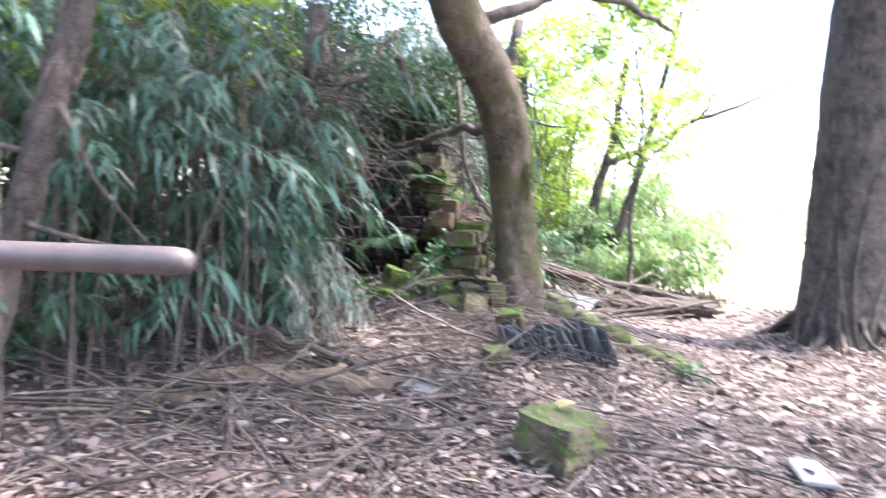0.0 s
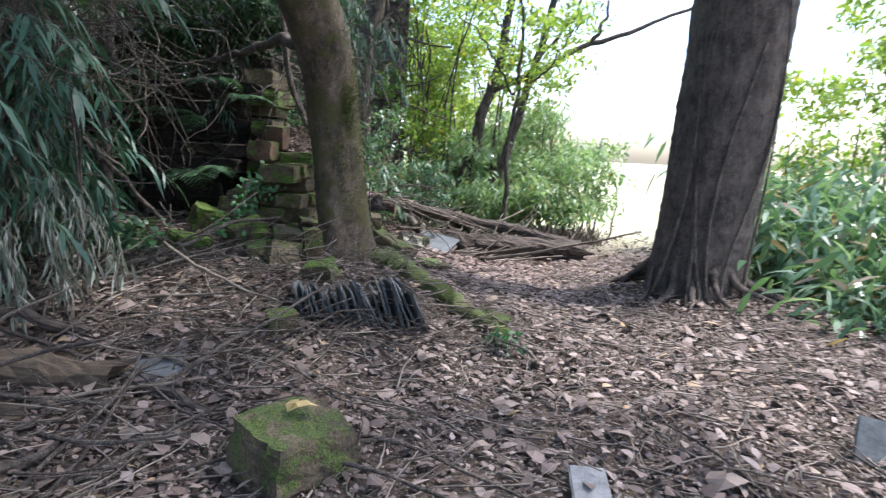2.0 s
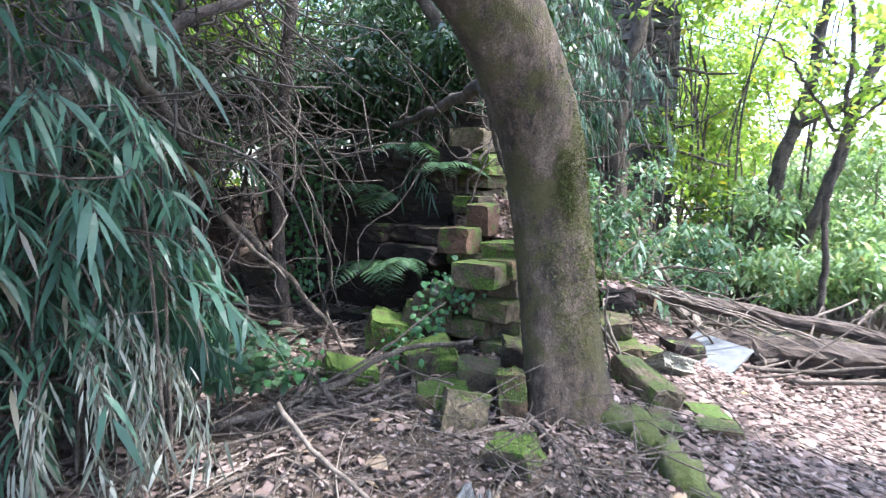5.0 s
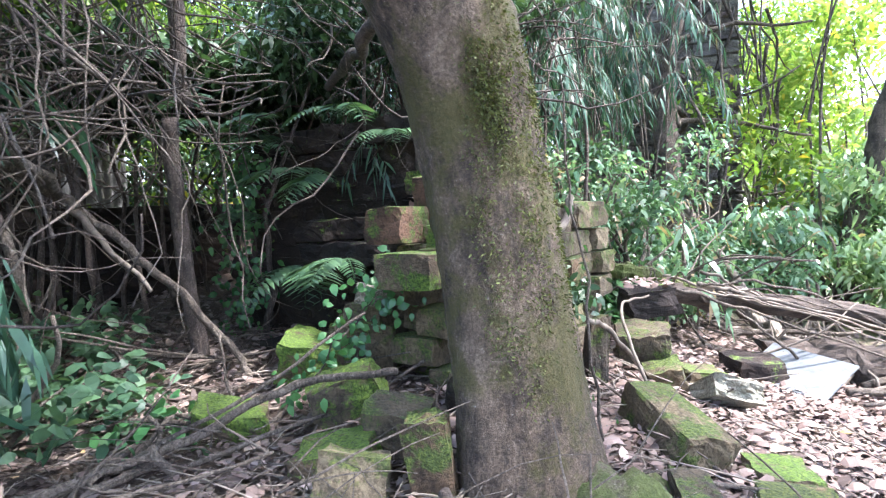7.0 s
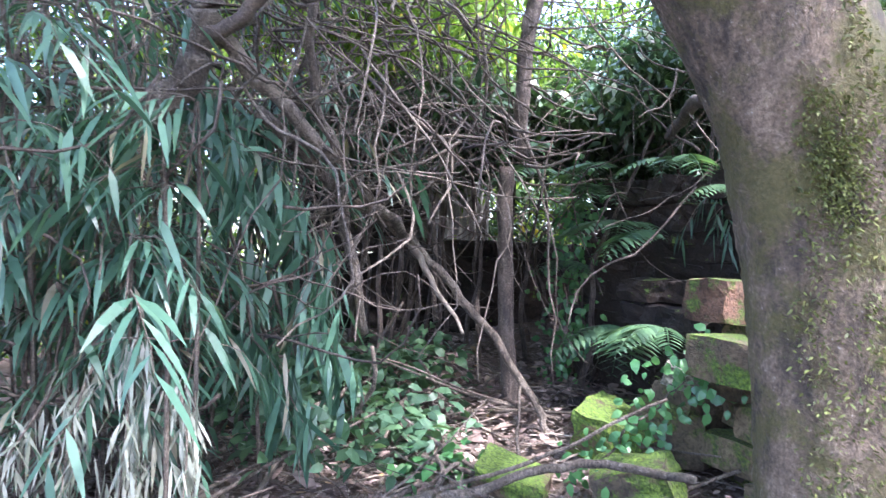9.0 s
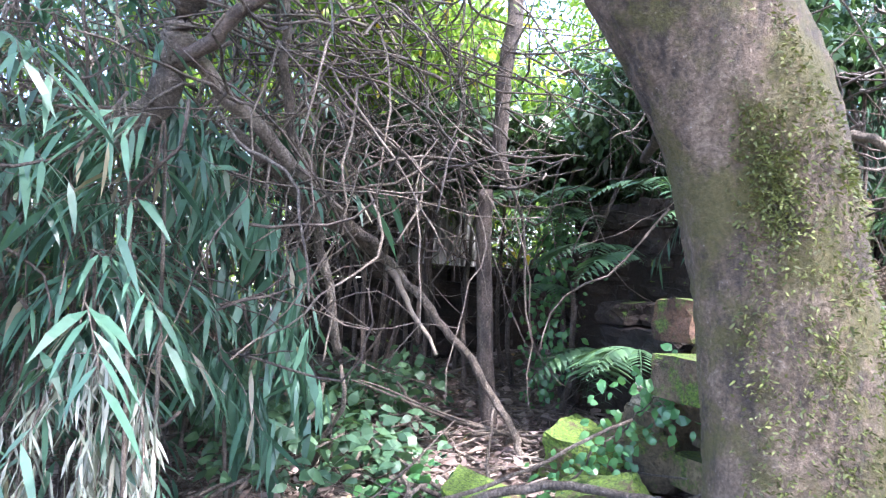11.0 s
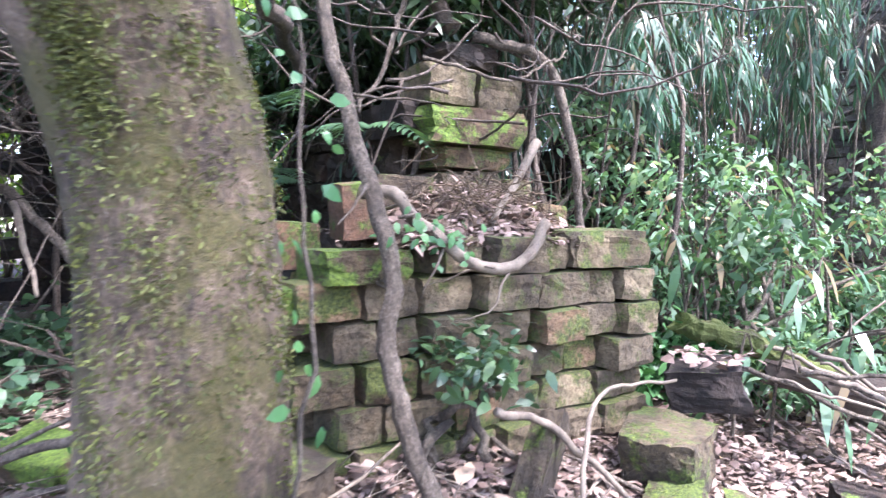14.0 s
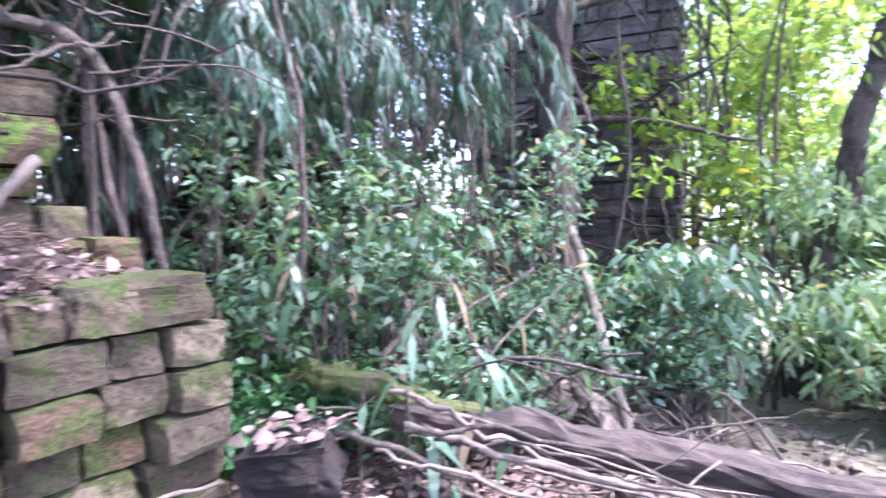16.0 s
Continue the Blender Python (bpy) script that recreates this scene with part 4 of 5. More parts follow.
def bamboo(label, base, culms, seed, leaf=0.21, n_twigs=7, per=9, mat=None, lean=(0, 0), reach=0.9, ratio=0.13, group="", hang=0.45, low=3):
    """Arching thin culms whose side twigs droop and carry leaves on both sides."""
    g = np.random.default_rng(seed)
    e = group_thing("bamboo_clump", label, "bamboo", (base[0], base[1], float(top(base[0], base[1]))), group)
    P, D, N, Ls, twigs = [], [], [], [], []
    for _ in range(culms):
        x, y = base[0] + g.normal(0, base[3]), base[1] + g.normal(0, base[3])
        z0, h = float(top(x, y)), base[2] * g.uniform(0.55, 1.1)
        a = g.uniform(0, 2 * np.pi)
        out = np.array([math.cos(a), math.sin(a), 0]) * reach * g.uniform(0.3, 1) + np.array([*lean, 0])
        pts = smooth_line([(x, y, z0 - 0.05), (x + out[0] * 0.2, y + out[1] * 0.2, z0 + h * 0.6), (x + out[0] * 0.6, y + out[1] * 0.6, z0 + h), (x + out[0], y + out[1], z0 + h * 0.82)], 20)
        held("culm", tube_mesh("culm", pts, np.linspace(0.010, 0.003, 20), M_TWIG, 5), e)
        for _ in range(n_twigs):
            start = pts[g.integers(low, 20)]
            way = unit(np.array([g.normal(), g.normal(), 0]) + unit(out) * 0.8)
            length = leaf * g.uniform(1.2, 2.6)
            s = np.linspace(0, 1, 8)[:, None]
            line = start + way * length * s + np.array([0, 0, 1.0]) * length * (0.25 * s - (0.35 + hang) * s * s) + g.normal(0, 0.006, (8, 3))
            v, f = tube_arrays(line, np.linspace(0.0028, 0.001, 8), 4)
            twigs.append((v, quads_to_tris(f)))
            u = np.linspace(0.2, 1, per)
            seat = np.stack([np.interp(u, s[:, 0], line[:, q]) for q in range(3)], 1)
            along = unit(np.gradient(seat, axis=0))
            side = unit(np.cross(along, (0, 0, 1.0))) * np.where(np.arange(per) % 2, 1.0, -1.0)[:, None]
            P.append(seat)
            D.append(along * 0.7 + side * g.uniform(0.25, 0.75, (per, 1)) + np.array([0, 0, -1.0]) * hang * g.uniform(0.4, 1.6, (per, 1)) + g.normal(0, 0.12, (per, 3)))
            N.append(g.normal(0, 0.35, (per, 3)) + np.array([0, 0, 1.0]) + way * hang)
            Ls.append(leaf * g.uniform(0.5, 1.15, per))
    P, D, N, Ls = map(np.concatenate, (P, D, N, Ls))
    v, f = leaf_arrays(P, D, N, Ls, Ls * ratio * RNG.uniform(0.7, 1.25, len(Ls)), 0.35, 0.14)
    held("leaves", mesh_np("leaves", v, f, mat or M_BAMBOO), e)
    tagged(held("fine_twig", mesh_np("fine_twig", *joined(twigs), M_TWIG), e), kind="stuff")
    return e


for k, (x, y, h, s, c) in enumerate(((-1.40, 4.85, 1.8, 0.2, 15), (-1.8, 4.6, 2.4, 0.3, 20), (-2.5, 4.9, 2.7, 0.4, 24), (-2.2, 3.9, 2.4, 0.4, 18), (-3.2, 4.2, 3.0, 0.5, 22))):
    bamboo("drooping thicket of long blue-green bamboo leaves", (x, y, h, s), c, 140 + k, 0.18, 9, 9, hang=0.28, lean=(0.3, -0.1) if k < 2 else (0.1, 0), reach=0.75, ratio=0.165, group="bamboo beside the ruin")


def hanging_bunch(label, strands, seed, size, ratio, mat, n=34, group="bamboo beside the ruin"):
    """Drooping twigs with leaves that hang straight down from them."""
    g = np.random.default_rng(seed)
    base = strands[0][0]
    e = group_thing("bamboo_spray", label, "bamboo", base, group)
    for pts in strands:
        p = smooth_line(pts, n)
        twig = held("twig", tube_mesh("twig", p, np.linspace(0.006, 0.002, n), M_TWIG, 5), e)
        q = np.repeat(p[4:], 4, 0) + g.normal(0, 0.03, (4 * (n - 4), 3))
        w = g.normal(0, 0.33, q.shape) + np.array([0, 0, -1.0])
        L = size * g.uniform(0.5, 1.3, len(q))
        v, f = leaf_arrays(q, w, g.normal(0, 1, q.shape) + np.array([0.4, -0.8, 0]), L, L * ratio * g.uniform(0.7, 1.3, len(q)), 0.1, 0.2)
        part("leaves", mesh_np("leaves", v, f, mat), twig)
    return e


hanging_bunch("withered pale bamboo leaves hanging in a bunch", [[(-1.15, 4.85, 1.35), (-0.95, 4.8, 1.15), (-0.82, 4.75, 0.75)], [(-1.2, 4.75, 1.25), (-1.0, 4.65, 1.05), (-0.92, 4.6, 0.65)], [(-1.1, 4.95, 1.2), (-0.85, 4.95, 1.0), (-0.7, 4.9, 0.7)], [(-1.2, 4.6, 1.1), (-1.1, 4.45, 0.85), (-1.05, 4.4, 0.6)], [(-1.25, 4.9, 1.0), (-1.05, 4.85, 0.9), (-0.95, 4.8, 0.6)]], 160, 0.12, 0.11, M_DRYBAMBOO)
hanging_bunch("fresh green bamboo leaves hanging over the plants", [[(-1.9, 5.2, 2.2), (-1.55, 5.35, 2.15), (-1.25, 5.45, 1.75)], [(-1.8, 5.3, 1.9), (-1.45, 5.5, 1.75), (-1.15, 5.6, 1.35)], [(-1.6, 5.2, 1.6), (-1.3, 5.45, 1.45), (-1.05, 5.6, 1.1)], [(-1.7, 5.0, 2.3), (-1.35, 5.1, 2.2), (-1.1, 5.2, 1.8)], [(-1.5, 5.1, 1.4), (-1.2, 5.3, 1.2), (-1.0, 5.4, 0.95)]], 161, 0.22, 0.15, M_BAMBOO)
for k, (x, y, h, s, c) in enumerate(((-0.3, 9.6, 2.6, 0.4, 26), (-0.1, 10.6, 2.9, 0.3, 22), (-0.9, 9.0, 2.3, 0.4, 24), (-0.8, 10.6, 3.4, 0.5, 28), (-1.6, 9.8, 3.0, 0.5, 24))):
    bamboo("hanging curtain of narrow grey-green bamboo leaves", (x, y, h, s), c, 170 + k, 0.125, 15, 9, ratio=0.17, group="bamboo behind the wall", hang=0.75, low=10)

# ---- leaf litter and twigs ----
def litter(name, label, n, box, size, mat, seed, lift=0.0, height=None, fade=0.0, hole=None):
    g = np.random.default_rng(seed)
    x, y = g.uniform(box[0], box[1], n), g.uniform(box[2], box[3], n)
    x, y = x + g.normal(0, 1, n) * fade, y + g.normal(0, 1, n) * fade
    if hole:
        keep = (x < hole[0]) | (x > hole[1]) | (y < hole[2]) | (y > hole[3])
        x, y = x[keep], y[keep]
        n = len(x)
    z = (height if height is not None else top(x, y)) + 0.008 + np.abs(g.normal(0, 0.012, n)) + lift
    a = g.uniform(0, 2 * np.pi, n)
    way = np.stack([np.cos(a), np.sin(a), g.normal(0, 0.25, n)], 1)
    nrm = np.stack([g.normal(0, 0.35, n), g.normal(0, 0.35, n), np.ones(n)], 1)
    L = size * g.uniform(0.5, 1.5, n)
    v, f = leaf_arrays(np.stack([x, y, z], 1), way, nrm, L, L * g.uniform(0.35, 0.85, n), 0.0, 0.15)
    return tagged(part(name, mesh_np(name, v, f, mat)), label, "leaves", kind="stuff")


litter("leaf_litter", "brown and tan dead leaves carpeting the ground", 56000, (-2.6, 5.0, 1.0, 8.7), 0.036, M_LITTER, 201, fade=0.35)
litter("leaf_litter", "far carpet of dead brown leaves", 9000, (-5.5, 8.0, 5.0, 14.0), 0.075, M_LITTER, 202, fade=0.8, hole=(-1.0, 4.4, 4.5, 8.4))
litter("leaf_litter", "scattered dead brown leaves under the trees", 26000, (-8.0, 10.0, -5.0, 11.0), 0.07, M_LITTER, 208, fade=1.5, hole=(-2.4, 4.9, 1.3, 8.4))
litter("leaf_crumbs", "fine brown crumbs of rotted leaves on the path", 42000, (-1.6, 4.2, 1.8, 7.6), 0.02, M_SPENT, 209, 0.004, fade=0.4)
litter("leaf_litter", "broad crumpled dead leaves strewn over the ground", 5200, (-2.6, 4.6, 1.2, 7.4), 0.075, M_LITTER, 212, 0.012, fade=0.3)
litter("large_leaves", "large pale curled dead leaves on the ground", 420, (-2.2, 3.6, 1.6, 8.6), 0.10, M_BIGLEAF, 203, 0.01)
litter("pink_leaves", "pale pinkish fallen leaves heaped about the rubble", 9000, (0.1, 2.6, 5.9, 9.3), 0.048, M_PINK, 206, 0.012, fade=0.2)
tagged(part("twig_litter", twig_stuff("twig_litter", 3000, (-2.0, 4.2, 1.5, 7.5), (0.1, 0.5), (0.002, 0.006), M_SPENT, 204)), "thin broken twigs scattered over the leaves", "twigs", kind="stuff")
tagged(part("brushwood", twig_stuff("brushwood", 320, (-1.9, 0.9, 3.2, 6.0), (0.25, 0.8), (0.002, 0.005), M_TWIG, 205, 0.5, 0.06, 4)), "tangle of thin dry grey twigs on the ground", "twigs", kind="stuff")
tagged(part("brushwood", twig_stuff("brushwood", 150, (0.2, 1.4, 4.5, 5.4), (0.2, 0.7), (0.002, 0.005), M_TWIG, 215, 0.5, 0.2, 4)), "thin dry twigs lying over the stacked slates", "twigs", kind="stuff")

g = np.random.default_rng(230)
gx_, gy_ = g.uniform(2.9, 4.6, 1500), 11.5 + g.normal(0, 0.22, 1500)
blade_l = 0.42 * g.uniform(0.5, 1.3, 1500)
blades = leaf_arrays(np.stack([gx_, gy_, top(gx_, gy_)], 1), np.stack([g.normal(0, 0.35, 1500), g.normal(0, 0.35, 1500), np.ones(1500)], 1), g.normal(size=(1500, 3)), blade_l, blade_l * 0.05, 0.25, 0.1)
tagged(part("dry_grass", mesh_np("dry_grass", *blades, M_SPENT)), "brown dry grass at the foot of the bushes", "grass", kind="stuff")

# ---- logs, branches and loose things ----
def log(label, a, b, r, name="fallen_log", mat=None):
    d = np.array(b) - np.array(a)
    p = gnarly([a, np.array(a) + d * 0.35 + np.array([0, 0, 0.02]), b], 30, 0.012)
    e = group_thing(name, label, "log", tuple(float(v) for v in (np.array(a) + np.array(b)) / 2), "fallen logs")
    v, f = tube_arrays(p, np.linspace(r, r * 0.85, 30), 18, 0.04)
    v[:30 * 18] += np.sin(np.repeat(np.arange(30), 18) * 0.9)[:, None] * 0.006 + RNG.normal(0, r * 0.05, (30 * 18, 3))
    axis = d / np.linalg.norm(d)
    ring = np.arange(18)
    seam = 1 + 0.07 * np.sin(ring * 2.2 + r * 90) + 0.05 * np.sin(ring * 5.3)
    for k in range(30):
        v[k * 18:(k + 1) * 18] = p[k] + (v[k * 18:(k + 1) * 18] - p[k]) * (seam * (1 + 0.06 * math.sin(k * 0.7 + r * 50)))[:, None]
    for k, way in ((0, -1), (29, 1)):
        v[k * 18:(k + 1) * 18] += axis * (way * np.abs(RNG.normal(0, r * 0.6, 18)))[:, None]
    held("timber", mesh_np("timber", v, quads_to_tris(f), mat or M_LOG, False), e)
    return e


log("long weathered fallen log beside the path", (0.80, 8.68, 0.90), (3.5, 9.55, 0.38), 0.075)
log("thin mossy beam behind the loose block", (0.46, 8.52, 1.07), (1.05, 8.80, 0.87), 0.05, "fallen_beam", M_MOSSROOT)
log("dark cracked fallen log on the ground", (1.45, 8.78, 0.40), (3.55, 9.25, 0.30), 0.155)
log("pale broken log lying in the undergrowth", (1.15, 10.0, 0.62), (1.62, 9.2, 0.42), 0.055, "fallen_log", M_PALEWOOD)
log("rotten split mossy log half buried in leaves", (-1.6, 3.92, 0.42), (-0.45, 3.98, 0.37), 0.105, "fallen_log", M_ROT)
log("rotten split log half buried in leaves", (-1.9, 3.66, 0.36), (-0.7, 3.66, 0.31), 0.07, "fallen_log", M_ROT)
log("dark rotten branch wood among the leaves", (-1.3, 3.4, 0.28), (0.15, 3.05, 0.22), 0.03, "fallen_log", M_ROT)
log("dark rotten branch wood among the leaves", (-0.9, 4.25, 0.38), (0.2, 3.75, 0.27), 0.028, "fallen_log", M_LOG)
log("dark leaning dead bough in the bamboo", (-1.7, 4.3, 0.75), (-0.75, 4.45, 0.45), 0.035, "fallen_log", M_LOG)


def branch(label, pts, r0, mat=None, n=26, wob=0.012, taper=0.4, name="branch", category="branch"):
    p = gnarly(pts, n, wob)
    if name in ("vine", "tree_trunk"):
        e = group_thing(name, label, category, tuple(float(v) for v in p[0]), "branches about the ruin")
        held("stem", tube_mesh("stem", p, np.linspace(r0, r0 * taper, n), mat or M_TWIG, 12, 0.07), e)
        g = np.random.default_rng(int(abs(pts[0][0]) * 1000) + n)
        for _ in range(4):
            k = int(g.integers(3, n - 4))
            q = spray(p[k], g.normal(size=3) * np.array([1, 1, 0.6]) + np.array([0, 0, -0.4]), r0 * g.uniform(9, 16), 9, g, 0, 0.2)
            held("side_shoot", tube_mesh("side_shoot", q, np.linspace(r0 * 0.28, r0 * 0.08, 9), mat or M_TWIG, 6, 0.05), e)
        for _ in range(3):
            k = int(g.integers(2, n - 6))
            w = np.linspace(0, 5, 24)
            axis = np.stack([np.interp(np.linspace(k, min(n - 1, k + 9), 24), np.arange(n), p[:, c]) for c in range(3)], 1)
            coil = axis + (np.stack([np.cos(w), np.sin(w), np.zeros(24)], 1) * r0 * 1.05)
            held("creeper", tube_mesh("creeper", coil, np.linspace(r0 * 0.16, r0 * 0.08, 24), M_TWIG, 5, 0.05), e)
        return e
    return tagged(part(name, tube_mesh(name, p, np.linspace(r0, r0 * taper, n), mat or M_TWIG, 9, 0.05)), label, category, "branches about the ruin")


branch("twisting grey vine hanging beside the wall", [(-0.05, 6.78, 2.9), (0.02, 6.80, 2.25), (0.09, 6.85, 1.93), (0.22, 6.83, 1.68), (0.36, 6.80, 1.48), (0.41, 6.79, 1.34), (0.45, 6.73, 1.14), (0.54, 6.77, 0.95), (0.66, 6.80, 0.60)], 0.025, M_TWIG, 40, 0.010, 1.1, "vine", "vine")
branch("thick bent vine sagging over the wall top", [(0.22, 6.80, 1.64), (0.28, 6.875, 1.63), (0.36, 6.94, 1.53), (0.42, 7.06, 1.43), (0.44, 7.2, 1.385), (0.47, 7.33, 1.44), (0.478, 7.42, 1.55)], 0.021, M_PALEWOOD, 30, 0.006, 0.9, "vine", "vine")
branch("short pale broken branch leaning on the pier", [(0.20, 7.71, 1.87), (0.24, 7.56, 1.74), (0.262, 7.37, 1.54)], 0.021, M_PALEWOOD, 14, 0.004, 0.5)
branch("forked fallen branch reaching into the ruin", [(-1.35, 5.3, 2.15), (-1.5, 5.75, 1.85), (-1.62, 6.2, 1.66), (-1.45, 6.35, 1.42), (-1.30, 6.5, 1.2), (-1.1, 6.6, 0.95), (-0.95, 6.6, 0.75)], 0.028, M_TWIG, 36, 0.012, 0.6)
branch("pale broken branch fork", [(-1.62, 6.22, 1.62), (-1.4, 6.22, 1.45), (-1.12, 6.21, 1.23)], 0.02, M_PALEWOOD, 16, 0.006, 0.4)
branch("upright dead pole standing in the ruin", [(-1.48, 6.83, 0.71), (-1.52, 6.79, 1.35), (-1.5, 6.75, 2.08)], 0.046, M_BARK_DARK, 22, 0.004, 0.95, "pole", "pole")
branch("hanging dead trunk above the pole", [(-1.48, 6.85, 2.14), (-1.47, 6.8, 2.56), (-1.44, 6.84, 2.95), (-1.5, 6.9, 3.6)], 0.042, M_BARK_DARK, 16, 0.012, 1.1)
branch("knotty broken trunk hanging in the bamboo", [(-1.15, 5.08, 3.1), (-1.22, 5.07, 2.6), (-1.30, 5.02, 2.3), (-1.48, 4.9, 2.05)], 0.065, M_TWIG, 26, 0.016, 0.9)
branch("thick twisting vine from the broken trunk", [(-1.26, 5.07, 2.42), (-1.28, 5.3, 2.25), (-1.38, 5.7, 1.95), (-1.6, 6.15, 1.68)], 0.032, M_TWIG, 26, 0.014, 0.8, "vine", "vine")
branch("grey vine rising through the tangle", [(-1.5, 5.9, 1.2), (-1.45, 5.75, 1.8), (-1.3, 5.5, 2.3), (-1.2, 5.4, 2.9)], 0.022, M_TWIG, 26, 0.02, 0.8, "vine", "vine")
branch("dark bough sweeping over the bamboo", [(-1.25, 5.05, 2.35), (-1.0, 5.2, 2.5), (-0.8, 5.5, 2.75), (-0.6, 5.8, 3.1)], 0.03, M_BARK_DARK, 24, 0.012, 0.7)
branch("bleached thin branch lying over stones", [(-0.54, 5.17, 0.86), (-0.3, 5.05, 0.74), (0.0, 4.95, 0.62), (0.25, 4.9, 0.55)], 0.012, M_PALEWOOD, 16, 0.006, 0.6)
branch("long grey branch lying over mossy stones", [(-1.0, 5.3, 0.62), (-0.65, 5.75, 0.72), (-0.36, 6.15, 0.86), (0.05, 6.28, 0.92)], 0.02, M_TWIG, 26, 0.01, 0.7)
branch("long thin grey branch leaning on the wall foot", [(-0.9, 5.5, 0.62), (-0.55, 5.9, 0.8), (-0.15, 6.4, 1.12)], 0.011, M_TWIG, 20, 0.008, 0.5)
branch("dark root arching over the stones", [(0.45, 5.78, 0.72), (0.7, 5.6, 0.6), (1.0, 5.4, 0.52), (1.35, 5.2, 0.46)], 0.018, M_BARK_DARK, 20, 0.01, 0.5)
branch("thin curved twig standing before the wall", [(0.9, 7.05, 0.62), (0.72, 7.35, 0.95), (0.72, 7.6, 1.0), (0.8, 7.75, 1.0)], 0.009, M_PALEWOOD, 18, 0.006, 0.6)
branch("leaning thin dead stick in the undergrowth", [(0.56, 11.8, 1.66), (0.95, 10.9, 1.2), (1.3, 10.1, 0.72), (1.45, 9.8, 0.45)], 0.036, M_PALEWOOD, 20, 0.01, 0.8)
branch("tall hanging vine behind the bushes", [(-0.75, 11.5, 3.9), (-0.68, 11.5, 3.1), (-0.35, 11.3, 2.6), (-0.4, 11.0, 2.0), (-0.7, 10.8, 1.4)], 0.05, M_TWIG, 26, 0.02, 0.8, "vine", "vine")
branch("dark stout trunk against the far wall", [(0.6, 11.5, 0.9), (0.62, 11.5, 1.9), (0.56, 11.5, 2.7), (0.74, 11.5, 3.4), (1.0, 11.5, 5.0)], 0.14, M_BARK_DARK, 26, 0.02, 0.7, "tree_trunk", "tree")

# slates stacked on edge
slates = group_thing("slate_stack", "row of dark grey roof slates leaning on edge in the leaves", "slates", (0.8, 4.98, float(top(0.8, 4.98))))
r_ = random.Random(8)
for k in range(23):
    s = block_mesh("slate", M_SLATE, 300 + k, 0.06)
    x = 0.40 + k * 0.033 + r_.uniform(-0.008, 0.008)
    ob = part("slate", s, slates)
    ob.matrix_basis = pose(x - 0.8, 0.02 - 0.005 * k + r_.uniform(-0.03, 0.03), -0.04, r_.uniform(-9, 5), -20 + 5 * math.sin(k * 0.8) + r_.uniform(-4, 4), 9 + r_.uniform(-7, 7)) @ Matrix.Diagonal((0.018, 0.36 + r_.uniform(-0.07, 0.03), 0.22 + 0.005 * k + r_.uniform(-0.04, 0.02), 1))


def plate(name, label, category, at, size, rx, ry, rz, mat, up=0.02):
    bm = bmesh.new()
    bmesh.ops.create_cube(bm, size=1.0)
    bmesh.ops.scale(bm, vec=size, verts=bm.verts)
    bmesh.ops.bevel(bm, geom=list(bm.edges), offset=min(size) * 0.3, segments=2, affect="EDGES")
    me = bpy.data.meshes.new(name)
    bm.to_mesh(me)
    bm.free()
    me.materials.append(mat)
    ob = part(name, me)
    z = at[2] if len(at) > 2 else float(top(at[0], at[1])) + up
    ob.matrix_basis = pose(at[0], at[1], z, rx, ry, rz)
    return tagged(ob, label, category)


plate("tin_sheet", "bent grey tin sheet leaning on the logs", "metal sheet", (1.55, 8.42, 0.46), (0.5, 0.42, 0.012), 18, 8, -30, M_TIN)
plate("grey_tile", "flat grey roof tile lying on the leaves", "tile", (1.68, 3.10), (0.15, 0.28, 0.02), 4, 0, -12, M_TILE, 0.05)
plate("dark_slate", "broken dark slate half covered by leaves", "slate", (-0.35, 4.15), (0.42, 0.28, 0.02), 8, -5, 20, M_SLATE)
plate("dark_slate", "dark slate propped up in the brushwood", "slate", (3.2, 3.35), (0.34, 0.025, 0.26), -32, 6, -30, M_SLATE, 0.06)


# ---- loose sticks ----
def stick(g, box, length, radius, mat, lift, aim=None):
    x, y = g.uniform(box[0], box[1]), g.uniform(box[2], box[3])
    a, L = (g.uniform(0, 2 * np.pi) if aim is None else aim + g.normal(0, 0.45)), g.uniform(*length)
    p = spray((x, y, 0), (math.cos(a), math.sin(a), 0), L, 12, g, 0, 0.10)
    p[:, 2] = top(p[:, 0], p[:, 1]) + 0.015 + abs(g.normal(0, 0.02)) + np.linspace(0, 1, 12) * abs(g.normal(0, lift))
    r = g.uniform(*radius)
    return tagged(part("stick", tube_mesh("stick", p, np.linspace(r, r * 0.45, 12), mat, 7, 0.06)), "dry grey-brown stick lying on the dead leaves", "stick", "sticks on the ground")


g = np.random.default_rng(301)
for _ in range(62):
    stick(g, (-1.9, 0.7, 3.1, 5.9), (0.6, 1.6), (0.005, 0.013), M_TWIG if g.random() < 0.8 else M_PALEWOOD, 0.16)
for _ in range(26):
    stick(g, (1.0, 2.4, 8.0, 9.6), (0.7, 1.9), (0.008, 0.03), M_PALEWOOD if g.random() < 0.4 else M_TWIG, 0.35, 0.5)
for _ in range(46):
    stick(g, (-1.9, -0.1, 2.5, 4.2), (0.5, 1.5), (0.006, 0.016), M_BARK_DARK if g.random() < 0.6 else M_TWIG, 0.28)
for _ in range(80):
    stick(g, (0.5, 2.6, 8.7, 10.6), (0.3, 1.1), (0.004, 0.010), M_TWIG if g.random() < 0.6 else M_PALEWOOD, 0.22)
